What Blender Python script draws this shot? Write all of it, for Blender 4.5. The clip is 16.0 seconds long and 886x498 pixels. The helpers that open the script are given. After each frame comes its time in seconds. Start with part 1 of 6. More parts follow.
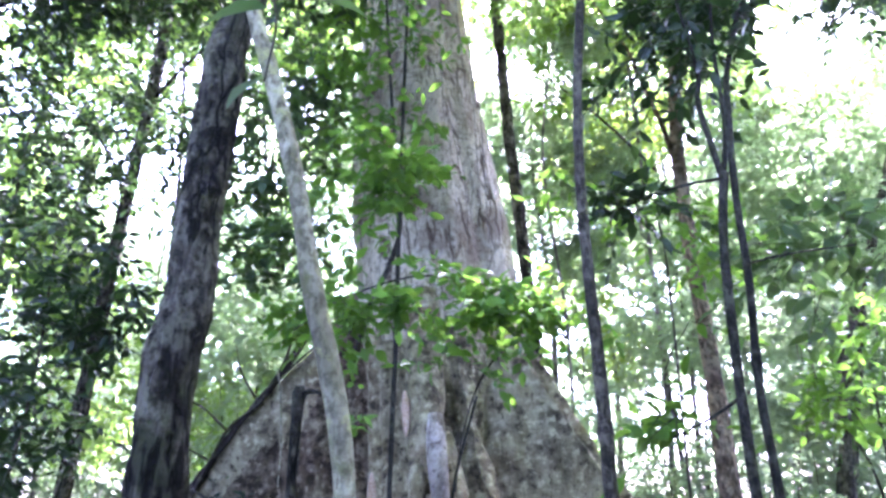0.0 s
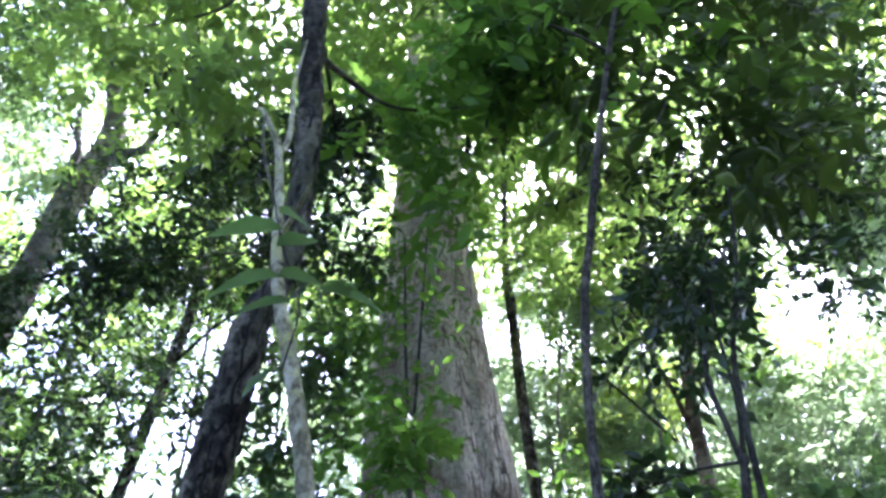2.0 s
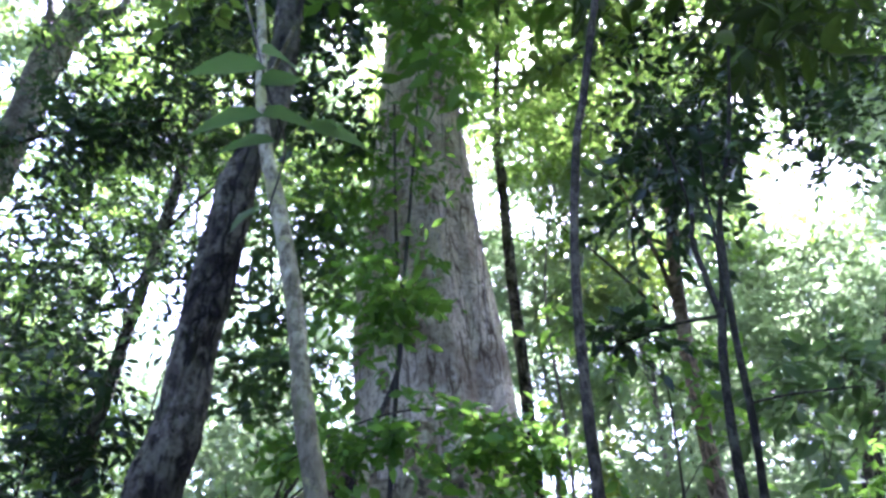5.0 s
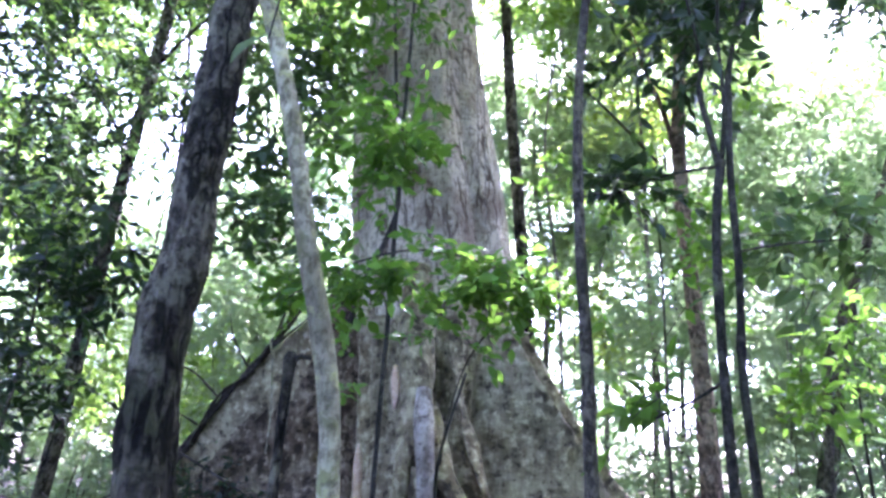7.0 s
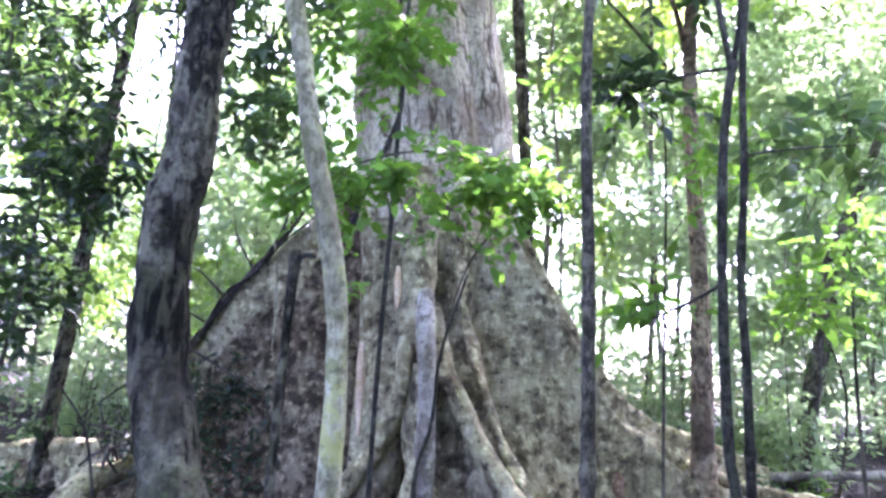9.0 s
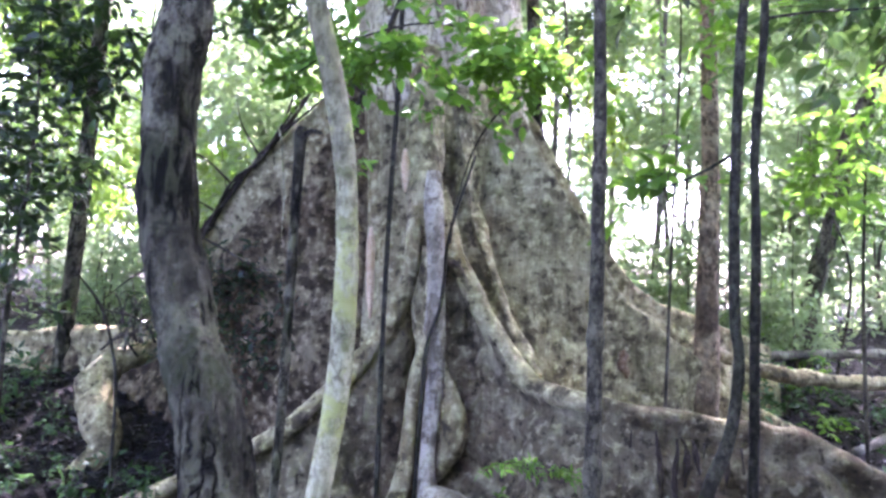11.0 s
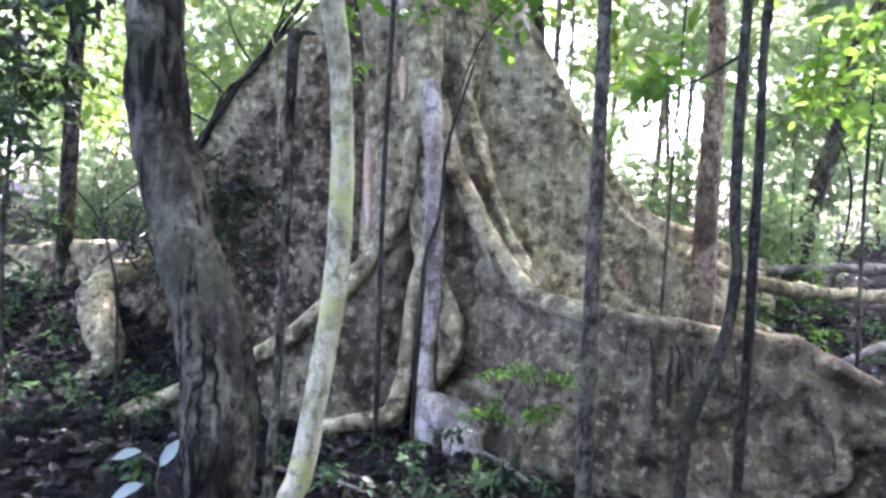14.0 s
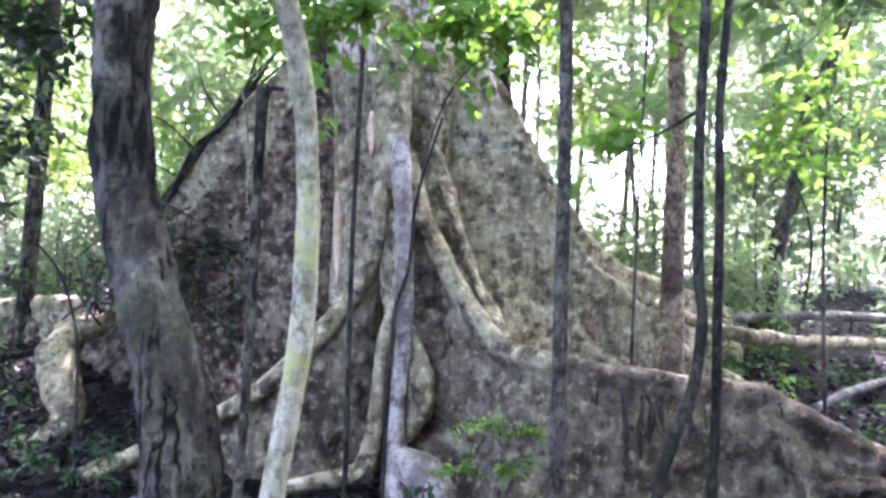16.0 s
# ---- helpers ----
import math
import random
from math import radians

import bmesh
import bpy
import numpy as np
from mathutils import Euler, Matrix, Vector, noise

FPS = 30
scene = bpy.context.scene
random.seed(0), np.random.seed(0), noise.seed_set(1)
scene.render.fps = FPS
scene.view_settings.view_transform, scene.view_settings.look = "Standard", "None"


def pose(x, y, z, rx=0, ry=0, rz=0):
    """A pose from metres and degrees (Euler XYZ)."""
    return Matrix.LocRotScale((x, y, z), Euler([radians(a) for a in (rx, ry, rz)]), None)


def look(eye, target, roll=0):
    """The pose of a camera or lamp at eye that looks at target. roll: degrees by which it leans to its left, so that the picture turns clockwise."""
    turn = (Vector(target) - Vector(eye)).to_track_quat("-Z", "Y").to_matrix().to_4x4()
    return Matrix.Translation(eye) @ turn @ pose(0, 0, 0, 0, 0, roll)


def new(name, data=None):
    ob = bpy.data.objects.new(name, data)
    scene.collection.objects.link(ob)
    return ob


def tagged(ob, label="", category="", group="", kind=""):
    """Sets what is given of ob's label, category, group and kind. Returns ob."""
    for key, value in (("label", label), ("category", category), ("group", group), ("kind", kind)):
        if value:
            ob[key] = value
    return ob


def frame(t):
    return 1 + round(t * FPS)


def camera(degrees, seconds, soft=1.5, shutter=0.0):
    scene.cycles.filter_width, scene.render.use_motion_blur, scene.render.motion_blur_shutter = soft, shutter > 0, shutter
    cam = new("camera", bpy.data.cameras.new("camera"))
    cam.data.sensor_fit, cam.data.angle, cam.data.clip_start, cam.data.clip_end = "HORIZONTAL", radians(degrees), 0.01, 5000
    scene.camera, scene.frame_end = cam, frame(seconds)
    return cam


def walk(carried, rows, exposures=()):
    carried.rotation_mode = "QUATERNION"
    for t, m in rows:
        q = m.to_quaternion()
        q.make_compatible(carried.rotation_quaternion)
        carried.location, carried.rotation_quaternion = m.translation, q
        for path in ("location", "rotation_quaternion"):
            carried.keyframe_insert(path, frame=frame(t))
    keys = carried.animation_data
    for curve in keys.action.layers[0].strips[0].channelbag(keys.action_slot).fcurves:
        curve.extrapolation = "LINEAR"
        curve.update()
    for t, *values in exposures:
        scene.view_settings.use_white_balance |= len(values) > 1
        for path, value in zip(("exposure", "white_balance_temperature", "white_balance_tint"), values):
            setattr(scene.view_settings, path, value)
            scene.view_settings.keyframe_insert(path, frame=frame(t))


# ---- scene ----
cam = camera(65.0, 16.0, soft=2.9)

PATH = [
    (0.0, (-0.000, 0.001, 1.651), (-0.008, 3.745, 3.060), -0.00),
    (0.5, (0.002, -0.005, 1.665), (-0.030, 3.590, 3.419), -0.14),
    (1.0, (0.010, -0.027, 1.666), (-0.092, 3.440, 3.658), 0.35),
    (1.5, (0.009, -0.042, 1.679), (-0.087, 3.204, 4.016), 0.99),
    (2.0, (0.013, -0.067, 1.684), (-0.089, 2.909, 4.355), 1.93),
    (2.5, (0.021, -0.157, 1.766), (-0.056, 2.563, 4.697), 1.86),
    (3.0, (0.030, -0.231, 1.794), (-0.102, 2.289, 4.897), 1.06),
    (3.5, (0.035, -0.251, 1.770), (-0.123, 2.426, 4.737), -0.10),
    (4.0, (0.029, -0.138, 1.718), (-0.130, 2.908, 4.306), 0.01),
    (4.5, (0.018, -0.048, 1.666), (-0.076, 3.206, 3.990), 0.92),
    (5.0, (0.020, -0.006, 1.623), (-0.018, 3.392, 3.733), 1.47),
    (7.5, (0.007, -0.017, 1.595), (0.010, 3.812, 2.753), 2.85),
    (8.0, (0.002, -0.019, 1.590), (0.011, 3.851, 2.604), 3.07),
    (8.5, (0.002, -0.018, 1.585), (0.030, 3.876, 2.498), 3.44),
    (11.0, (-0.000, 0.017, 1.472), (0.020, 4.010, 1.705), 2.67),
    (11.5, (-0.001, 0.023, 1.460), (0.038, 4.023, 1.500), 2.84),
    (12.0, (-0.004, 0.030, 1.448), (0.070, 4.027, 1.310), 2.71),
    (12.5, (0.005, 0.036, 1.434), (0.115, 4.025, 1.157), 1.90),
    (13.0, (0.013, 0.035, 1.419), (0.130, 4.012, 1.006), 1.54),
    (13.5, (0.007, 0.042, 1.413), (0.047, 4.023, 1.024), 1.23),
    (14.0, (0.005, 0.044, 1.415), (0.053, 4.038, 1.194), 2.66),
    (14.5, (0.008, 0.039, 1.420), (0.063, 4.038, 1.327), 3.00),
    (15.0, (0.008, 0.041, 1.421), (0.029, 4.041, 1.406), 2.37),
    (15.5, (0.010, 0.043, 1.421), (0.044, 4.043, 1.397), 2.10),
    (16.0, (0.019, 0.041, 1.418), (0.215, 4.036, 1.500), 2.15),
]
walk(cam, [(t, look(eye, target, roll)) for t, eye, target, roll in PATH],
     exposures=[(0.0, 4.93, 5250, 48), (1.5, 3.94, 5180, 42), (3.0, 3.93, 5420, 35), (3.5, 4.08, 5430, 33), (4.2, 4.14, 5230, 40), (5.0, 3.97, 5150, 43), (8.0, 4.97, 5340, 48), (11.0, 5.17, 5640, 49), (13.0, 5.15, 5760, 47), (15.0, 5.32, 5670, 50), (16.0, 5.3, 5640, 50)])

# ---------------------------------------------------------------- light
SUN_EL, SUN_AZ = 62.0, 25.0   # degrees; azimuth clockwise from +y
world = bpy.data.worlds.new("sky")
scene.world = world
world.use_nodes = True
wn = world.node_tree
sky = wn.nodes.new("ShaderNodeTexSky")
sky.sky_type = "NISHITA"
sky.sun_disc = False
sky.sun_elevation = radians(SUN_EL)
sky.sun_rotation = radians(SUN_AZ)
sky.dust_density = 5.0
sky.air_density = 0.8
wn.links.new(sky.outputs[0], wn.nodes["Background"].inputs[0])
wn.nodes["Background"].inputs[1].default_value = 0.15

sun = new("sun", bpy.data.lights.new("sun", "SUN"))
sun.data.energy, sun.data.angle, sun.data.color = 4.6, radians(0.6), (1.0, 0.95, 0.86)
sv = Vector((math.sin(radians(SUN_AZ)) * math.cos(radians(SUN_EL)),
             math.cos(radians(SUN_AZ)) * math.cos(radians(SUN_EL)), math.sin(radians(SUN_EL))))
sun.matrix_world = look(sv * 60, (0, 0, 0))


# ---------------------------------------------------------------- materials
def base_mat(name, rough=0.8):
    m = bpy.data.materials.new(name)
    m.use_nodes = True
    nt = m.node_tree
    b = nt.nodes["Principled BSDF"]
    b.inputs["Roughness"].default_value = rough
    return m, nt, b


def noise_node(nt, scale, detail=6.0, rough=0.6, stretch=(1, 1, 1), space="Object"):
    co = nt.nodes.new("ShaderNodeTexCoord")
    mp = nt.nodes.new("ShaderNodeMapping")
    mp.inputs["Scale"].default_value = stretch
    n = nt.nodes.new("ShaderNodeTexNoise")
    n.inputs["Scale"].default_value = scale
    n.inputs["Detail"].default_value = detail
    n.inputs["Roughness"].default_value = rough
    nt.links.new(co.outputs[space], mp.inputs[0])
    nt.links.new(mp.outputs[0], n.inputs["Vector"])
    return n


def ramp(nt, src, stops):
    r = nt.nodes.new("ShaderNodeValToRGB")
    els = r.color_ramp.elements
    while len(els) < len(stops):
        els.new(0.5)
    for e, (p, c) in zip(els, stops):
        e.position = p
        e.color = (*c, 1) if len(c) == 3 else c
    nt.links.new(src, r.inputs[0])
    return r


def mixc(nt, fac, a, b, mode="MIX"):
    n = nt.nodes.new("ShaderNodeMix")
    n.data_type, n.blend_type = "RGBA", mode
    for val, sock in ((fac, n.inputs[0]), (a, n.inputs[6]), (b, n.inputs[7])):
        if isinstance(val, (int, float)):
            sock.default_value = val
        elif isinstance(val, tuple):
            sock.default_value = (*val, 1)
        else:
            nt.links.new(val, sock)
    return n.outputs[2]


def bump_of(nt, b, heights, strength=0.5, dist=0.02):
    prev = None
    for h, s, d in heights:
        bu = nt.nodes.new("ShaderNodeBump")
        bu.inputs["Strength"].default_value = s
        bu.inputs["Distance"].default_value = d
        nt.links.new(h, bu.inputs["Height"])
        if prev:
            nt.links.new(prev, bu.inputs["Normal"])
        prev = bu.outputs[0]
    nt.links.new(prev, b.inputs["Normal"])


def bark(name, dark, mid, light, lichen, patch=7.0, patch_amount=0.55, fine=45.0, stretch=0.35, rough=0.85, depth=0.02, moss=None, streak=False, tint=None, hard=0.12, crack=0.0, wear=0.8, slit=0.0, moss_from=0.53):
    """Bark: grain along the stem, blotches of lichen at hand size, broad stains, cracks along the stem."""
    m, nt, b = base_mat(name, rough)
    b.inputs["Specular IOR Level"].default_value = 0.18
    grain = noise_node(nt, fine, 8, 0.68, (1, 1, stretch))
    stain = noise_node(nt, 2.0, 6, 0.62)
    blot = noise_node(nt, patch, 8, 0.66)
    rub = noise_node(nt, patch * 0.55, 7, 0.68, (1, 1, 0.7))
    speck = noise_node(nt, patch * 2.6, 5, 0.65)
    c = ramp(nt, grain.outputs[0], [(0.5 - hard, dark), (0.5, mid), (0.5 + hard, tuple(0.45 * a + 0.55 * q for a, q in zip(mid, light)))]).outputs[0]
    broad = noise_node(nt, 0.8, 4, 0.55)
    c = mixc(nt, ramp(nt, broad.outputs[0], [(0.50, (0, 0, 0)), (0.64, (0.35, 0.35, 0.35))]).outputs[0], c, light)
    if tint:
        tn = noise_node(nt, 1.4, 4, 0.6)
        c = mixc(nt, ramp(nt, tn.outputs[0], [(0.5, (0, 0, 0)), (0.66, (0.7, 0.7, 0.7))]).outputs[0], c, tint)
    mask = ramp(nt, blot.outputs[0], [(patch_amount - 0.03, (0, 0, 0)), (patch_amount + 0.05, (0.95, 0.95, 0.95))]).outputs[0]
    c = mixc(nt, mask, c, lichen)
    c = mixc(nt, ramp(nt, speck.outputs[0], [(0.55, (0, 0, 0)), (0.62, (0.7, 0.7, 0.7))]).outputs[0], c, light)
    c = mixc(nt, ramp(nt, speck.outputs[0], [(0.38, (0.65, 0.65, 0.65)), (0.46, (0, 0, 0))]).outputs[0], c, dark)
    c = mixc(nt, ramp(nt, rub.outputs[0], [(0.43, (wear, wear, wear)), (0.49, (0, 0, 0))]).outputs[0], c, mixc(nt, 0.72, c, dark))
    c = mixc(nt, ramp(nt, stain.outputs[0], [(0.38, (0.9, 0.9, 0.9)), (0.52, (0, 0, 0))]).outputs[0], c, mixc(nt, 0.65, c, dark))
    heights = [(stain.outputs[0], 0.6, depth * 4), (rub.outputs[0], 0.7, depth * 2.5), (blot.outputs[0], 0.7, depth * 1.5), (grain.outputs[0], 0.9, depth * 0.7)]
    if streak:
        sk = noise_node(nt, 9.0, 4, 0.6, (1, 1, 0.10))
        sm = noise_node(nt, 1.9, 3, 0.5)
        k = mixc(nt, 1.0, ramp(nt, sk.outputs[0], [(0.53, (0, 0, 0)), (0.62, (1, 1, 1))]).outputs[0], ramp(nt, sm.outputs[0], [(0.45, (0, 0, 0)), (0.6, (1, 1, 1))]).outputs[0], "MULTIPLY")
        c = mixc(nt, k, c, mixc(nt, 0.8, c, dark))
    if moss:
        mo = noise_node(nt, 3.6, 6, 0.7)
        c = mixc(nt, ramp(nt, mo.outputs[0], [(moss_from, (0, 0, 0)), (moss_from + 0.05, (0.8, 0.8, 0.8))]).outputs[0], c, moss)
    if slit:
        sl = noise_node(nt, slit, 6, 0.62, (1, 1, 0.2))
        c = mixc(nt, ramp(nt, sl.outputs[0], [(0.39, (0.95, 0.95, 0.95)), (0.44, (0, 0, 0))]).outputs[0], c, tuple(0.5 * a for a in dark))
        heights.insert(0, (ramp(nt, sl.outputs[0], [(0.36, (0, 0, 0)), (0.56, (1, 1, 1))]).outputs[0], 1.0, depth * 1.2))
    if crack:
        bend = noise_node(nt, 7.0, 4, 0.6)
        co = nt.nodes.new("ShaderNodeTexCoord")
        mp = nt.nodes.new("ShaderNodeMapping")
        mp.inputs["Scale"].default_value = (1, 1, 0.13)
        wob = mixc(nt, 0.06, co.outputs["Object"], bend.outputs[1], "ADD")
        nt.links.new(wob, mp.inputs[0])
        vo = nt.nodes.new("ShaderNodeTexVoronoi")
        vo.feature = "DISTANCE_TO_EDGE"
        vo.inputs["Scale"].default_value = crack
        nt.links.new(mp.outputs[0], vo.inputs["Vector"])
        line = ramp(nt, vo.outputs[0], [(0.02, (1, 1, 1)), (0.11, (0, 0, 0))]).outputs[0]
        some = ramp(nt, noise_node(nt, 5.0, 4, 0.6, (1, 1, 0.4)).outputs[0], [(0.50, (0, 0, 0)), (0.58, (1, 1, 1))]).outputs[0]
        k = mixc(nt, 1.0, line, some, "MULTIPLY")
        c = mixc(nt, k, c, tuple(0.6 * a for a in dark))
        heights.insert(0, (mixc(nt, 1.0, (1, 1, 1), k, "SUBTRACT"), 0.8, depth * 1.2))
    nt.links.new(c, b.inputs["Base Color"])
    bump_of(nt, b, heights)
    return m


def mottled_bark(name, dark, mid, light, warm, pale=0.57, gloom=0.44, rough=0.85):
    """Smooth thin bark of the buttresses: soft hand-sized mottling, pale lichen spots, dark scuffs, drips down and wrinkles across."""
    m, nt, b = base_mat(name, rough)
    b.inputs["Specular IOR Level"].default_value = 0.2
    soft = noise_node(nt, 4.2, 4, 0.55, (1, 1, 0.8))
    hand = noise_node(nt, 9.5, 5, 0.6)
    spot = noise_node(nt, 19.0, 4, 0.55)
    fine = noise_node(nt, 75.0, 5, 0.65)
    drip = noise_node(nt, 7.0, 5, 0.6, (1, 1, 0.14))
    ring = noise_node(nt, 7.0, 5, 0.6, (1, 1, 5.0))
    rib = noise_node(nt, 30.0, 4, 0.6, (1, 1, 0.12))
    broad = noise_node(nt, 1.1, 3, 0.5)
    c = ramp(nt, soft.outputs[0], [(0.36, tuple(0.55 * a + 0.45 * q for a, q in zip(dark, mid))), (0.5, mid), (0.64, tuple(0.6 * a + 0.4 * q for a, q in zip(mid, light)))]).outputs[0]
    c = mixc(nt, ramp(nt, broad.outputs[0], [(0.46, (0, 0, 0)), (0.62, (0.75, 0.75, 0.75))]).outputs[0], c, mixc(nt, 0.5, c, warm))
    c = mixc(nt, ramp(nt, hand.outputs[0], [(0.48, (0, 0, 0)), (pale + 0.05, (0.7, 0.7, 0.7))]).outputs[0], c, light)
    c = mixc(nt, ramp(nt, hand.outputs[0], [(gloom - 0.08, (0.8, 0.8, 0.8)), (gloom, (0, 0, 0))]).outputs[0], c, dark)
    c = mixc(nt, ramp(nt, spot.outputs[0], [(0.58, (0, 0, 0)), (0.63, (0.7, 0.7, 0.7))]).outputs[0], c, tuple(min(0.8, 1.2 * a) for a in light))
    c = mixc(nt, ramp(nt, spot.outputs[0], [(0.34, (0.75, 0.75, 0.75)), (0.40, (0, 0, 0))]).outputs[0], c, dark)
    c = mixc(nt, ramp(nt, drip.outputs[0], [(0.56, (0, 0, 0)), (0.68, (0.5, 0.5, 0.5))]).outputs[0], c, mixc(nt, 0.65, c, dark))
    c = mixc(nt, ramp(nt, rib.outputs[0], [(0.38, (0.45, 0.45, 0.45)), (0.52, (0, 0, 0))]).outputs[0], c, mixc(nt, 0.6, c, dark))
    c = mixc(nt, ramp(nt, fine.outputs[0], [(0.36, (0.5, 0.5, 0.5)), (0.5, (0, 0, 0))]).outputs[0], c, mixc(nt, 0.6, c, dark))
    nt.links.new(c, b.inputs["Base Color"])
    bump_of(nt, b, [(soft.outputs[0], 0.6, 0.10), (drip.outputs[0], 0.5, 0.03), (hand.outputs[0], 0.6, 0.035), (rib.outputs[0], 0.8, 0.018), (ring.outputs[0], 0.5, 0.02), (fine.outputs[0], 0.7, 0.010)])
    return m


def leaf_mat(name, dark, light, glow, trans=0.45, rough=0.42, gloss=0.5):
    """Leaves: each one with its own tint, glossy on top, letting light through."""
    m, nt, b = base_mat(name, rough)
    g = nt.nodes.new("ShaderNodeNewGeometry")
    n = noise_node(nt, 30, 3, 0.5)
    c = ramp(nt, g.outputs["Random Per Island"], [(0.0, dark), (0.55, tuple(0.5 * (a + l) for a, l in zip(dark, light))), (0.9, light), (1.0, glow)]).outputs[0]
    c = mixc(nt, ramp(nt, n.outputs[0], [(0.35, (0, 0, 0)), (0.7, (0.35, 0.35, 0.35))]).outputs[0], c, light)
    nt.links.new(c, b.inputs["Base Color"])
    b.inputs["Specular IOR Level"].default_value = gloss
    tr = nt.nodes.new("ShaderNodeBsdfTranslucent")
    nt.links.new(mixc(nt, 0.7, c, glow), tr.inputs[0])
    mx = nt.nodes.new("ShaderNodeMixShader")
    mx.inputs[0].default_value = trans
    nt.links.new(b.outputs[0], mx.inputs[1])
    nt.links.new(tr.outputs[0], mx.inputs[2])
    nt.links.new(mx.outputs[0], nt.nodes["Material Output"].inputs[0])
    return m


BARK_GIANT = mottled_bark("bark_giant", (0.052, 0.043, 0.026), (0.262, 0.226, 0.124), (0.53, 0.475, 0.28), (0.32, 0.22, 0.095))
# olive-brown low bark, with the shade on the forward roots put into its colour
BARK_LOW_SHADE = mottled_bark("bark_low_shade", (0.026, 0.021, 0.013), (0.118, 0.097, 0.058), (0.295, 0.258, 0.160), (0.145, 0.090, 0.048), pale=0.60)
# red-brown bark, darkened to hold the shade of the left buttress's hollow
BARK_RUST_SHADE = mottled_bark("bark_rust_shade", (0.022, 0.016, 0.010), (0.092, 0.069, 0.040), (0.32, 0.265, 0.165), (0.12, 0.072, 0.036), pale=0.61, gloom=0.48)
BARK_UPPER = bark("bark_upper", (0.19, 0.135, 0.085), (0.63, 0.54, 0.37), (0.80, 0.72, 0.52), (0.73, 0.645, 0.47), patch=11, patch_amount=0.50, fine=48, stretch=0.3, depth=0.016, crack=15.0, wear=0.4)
BARK_ROOT = bark("bark_root", (0.10, 0.08, 0.058), (0.33, 0.285, 0.215), (0.58, 0.52, 0.42), (0.55, 0.495, 0.40), patch=9, patch_amount=0.50, fine=44, stretch=0.2, depth=0.012, streak=True)
BARK_DARK = bark("bark_dark", (0.010, 0.0088, 0.006), (0.068, 0.060, 0.040), (0.24, 0.225, 0.16), (0.20, 0.195, 0.13), patch=8, patch_amount=0.515, fine=30, stretch=0.3, depth=0.024, hard=0.09, moss=(0.080, 0.090, 0.048), moss_from=0.55, slit=22.0, wear=0.85, crack=17.0)
BARK_PALE = bark("bark_pale", (0.09, 0.080, 0.045), (0.36, 0.345, 0.21), (0.56, 0.53, 0.36), (0.23, 0.24, 0.105), patch=9, patch_amount=0.55, fine=70, stretch=0.5, depth=0.004, wear=0.5, moss=(0.40, 0.41, 0.15), moss_from=0.545)
BARK_THIN = bark("bark_thin", (0.008, 0.007, 0.005), (0.029, 0.026, 0.020), (0.085, 0.080, 0.058), (0.08, 0.082, 0.055), patch=14, fine=60, stretch=0.3, depth=0.004)
BARK_SAP = bark("bark_sapling", (0.013, 0.011, 0.008), (0.054, 0.047, 0.034), (0.15, 0.135, 0.098), (0.14, 0.13, 0.09), patch=11, patch_amount=0.53, hard=0.08, fine=80, stretch=0.3, depth=0.005, wear=0.9)
BARK_RED = bark("bark_red", (0.034, 0.024, 0.014), (0.140, 0.102, 0.064), (0.45, 0.325, 0.20), (0.29, 0.235, 0.155), patch=8, patch_amount=0.52, fine=50, stretch=0.25, depth=0.008)
BARK_FAR = bark("bark_far", (0.05, 0.044, 0.037), (0.15, 0.132, 0.11), (0.28, 0.255, 0.21), (0.28, 0.27, 0.22), patch=6, patch_amount=0.52, fine=40, stretch=0.3, depth=0.01)
# bare wood made very pale, the sun on it put into the colour
SUNLIT_WOOD = bark("sunlit_wood", (0.48, 0.30, 0.17), (0.78, 0.61, 0.40), (0.82, 0.69, 0.50), (0.80, 0.64, 0.44), patch=20, fine=60, stretch=0.1, depth=0.004, wear=0.3)
PEELED = bark("peeled_bark", (0.12, 0.07, 0.035), (0.27, 0.17, 0.10), (0.38, 0.29, 0.2), (0.33, 0.24, 0.16), patch=16, fine=60, stretch=0.2, depth=0.006, wear=0.4)
DEAD_WOOD = bark("dead_wood", (0.02, 0.017, 0.014), (0.05, 0.042, 0.035), (0.10, 0.085, 0.07), (0.12, 0.11, 0.09), patch=12, fine=60, stretch=0.3, depth=0.006)
SCAR = bark("scarred_bark", (0.02, 0.014, 0.011), (0.05, 0.036, 0.028), (0.10, 0.08, 0.06), (0.09, 0.065, 0.05), patch=14, fine=70, stretch=0.3, depth=0.006)

LEAF_NEAR = leaf_mat("leaf_near", (0.028, 0.078, 0.014), (0.092, 0.212, 0.028), (0.235, 0.450, 0.046), 0.48, 0.5, 0.25)
# darker copies of the near leaf: shade and backlight put into the colour
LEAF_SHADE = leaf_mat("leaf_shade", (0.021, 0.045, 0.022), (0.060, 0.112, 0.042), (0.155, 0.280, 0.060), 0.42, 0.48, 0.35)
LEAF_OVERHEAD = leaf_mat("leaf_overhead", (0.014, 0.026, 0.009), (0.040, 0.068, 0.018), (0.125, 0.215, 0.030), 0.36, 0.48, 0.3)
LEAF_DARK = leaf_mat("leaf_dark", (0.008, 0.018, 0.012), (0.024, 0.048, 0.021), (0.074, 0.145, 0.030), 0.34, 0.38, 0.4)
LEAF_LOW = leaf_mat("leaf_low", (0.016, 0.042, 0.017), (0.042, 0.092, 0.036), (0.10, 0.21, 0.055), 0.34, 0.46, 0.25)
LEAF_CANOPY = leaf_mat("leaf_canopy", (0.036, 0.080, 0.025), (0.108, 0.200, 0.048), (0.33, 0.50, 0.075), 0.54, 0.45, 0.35)
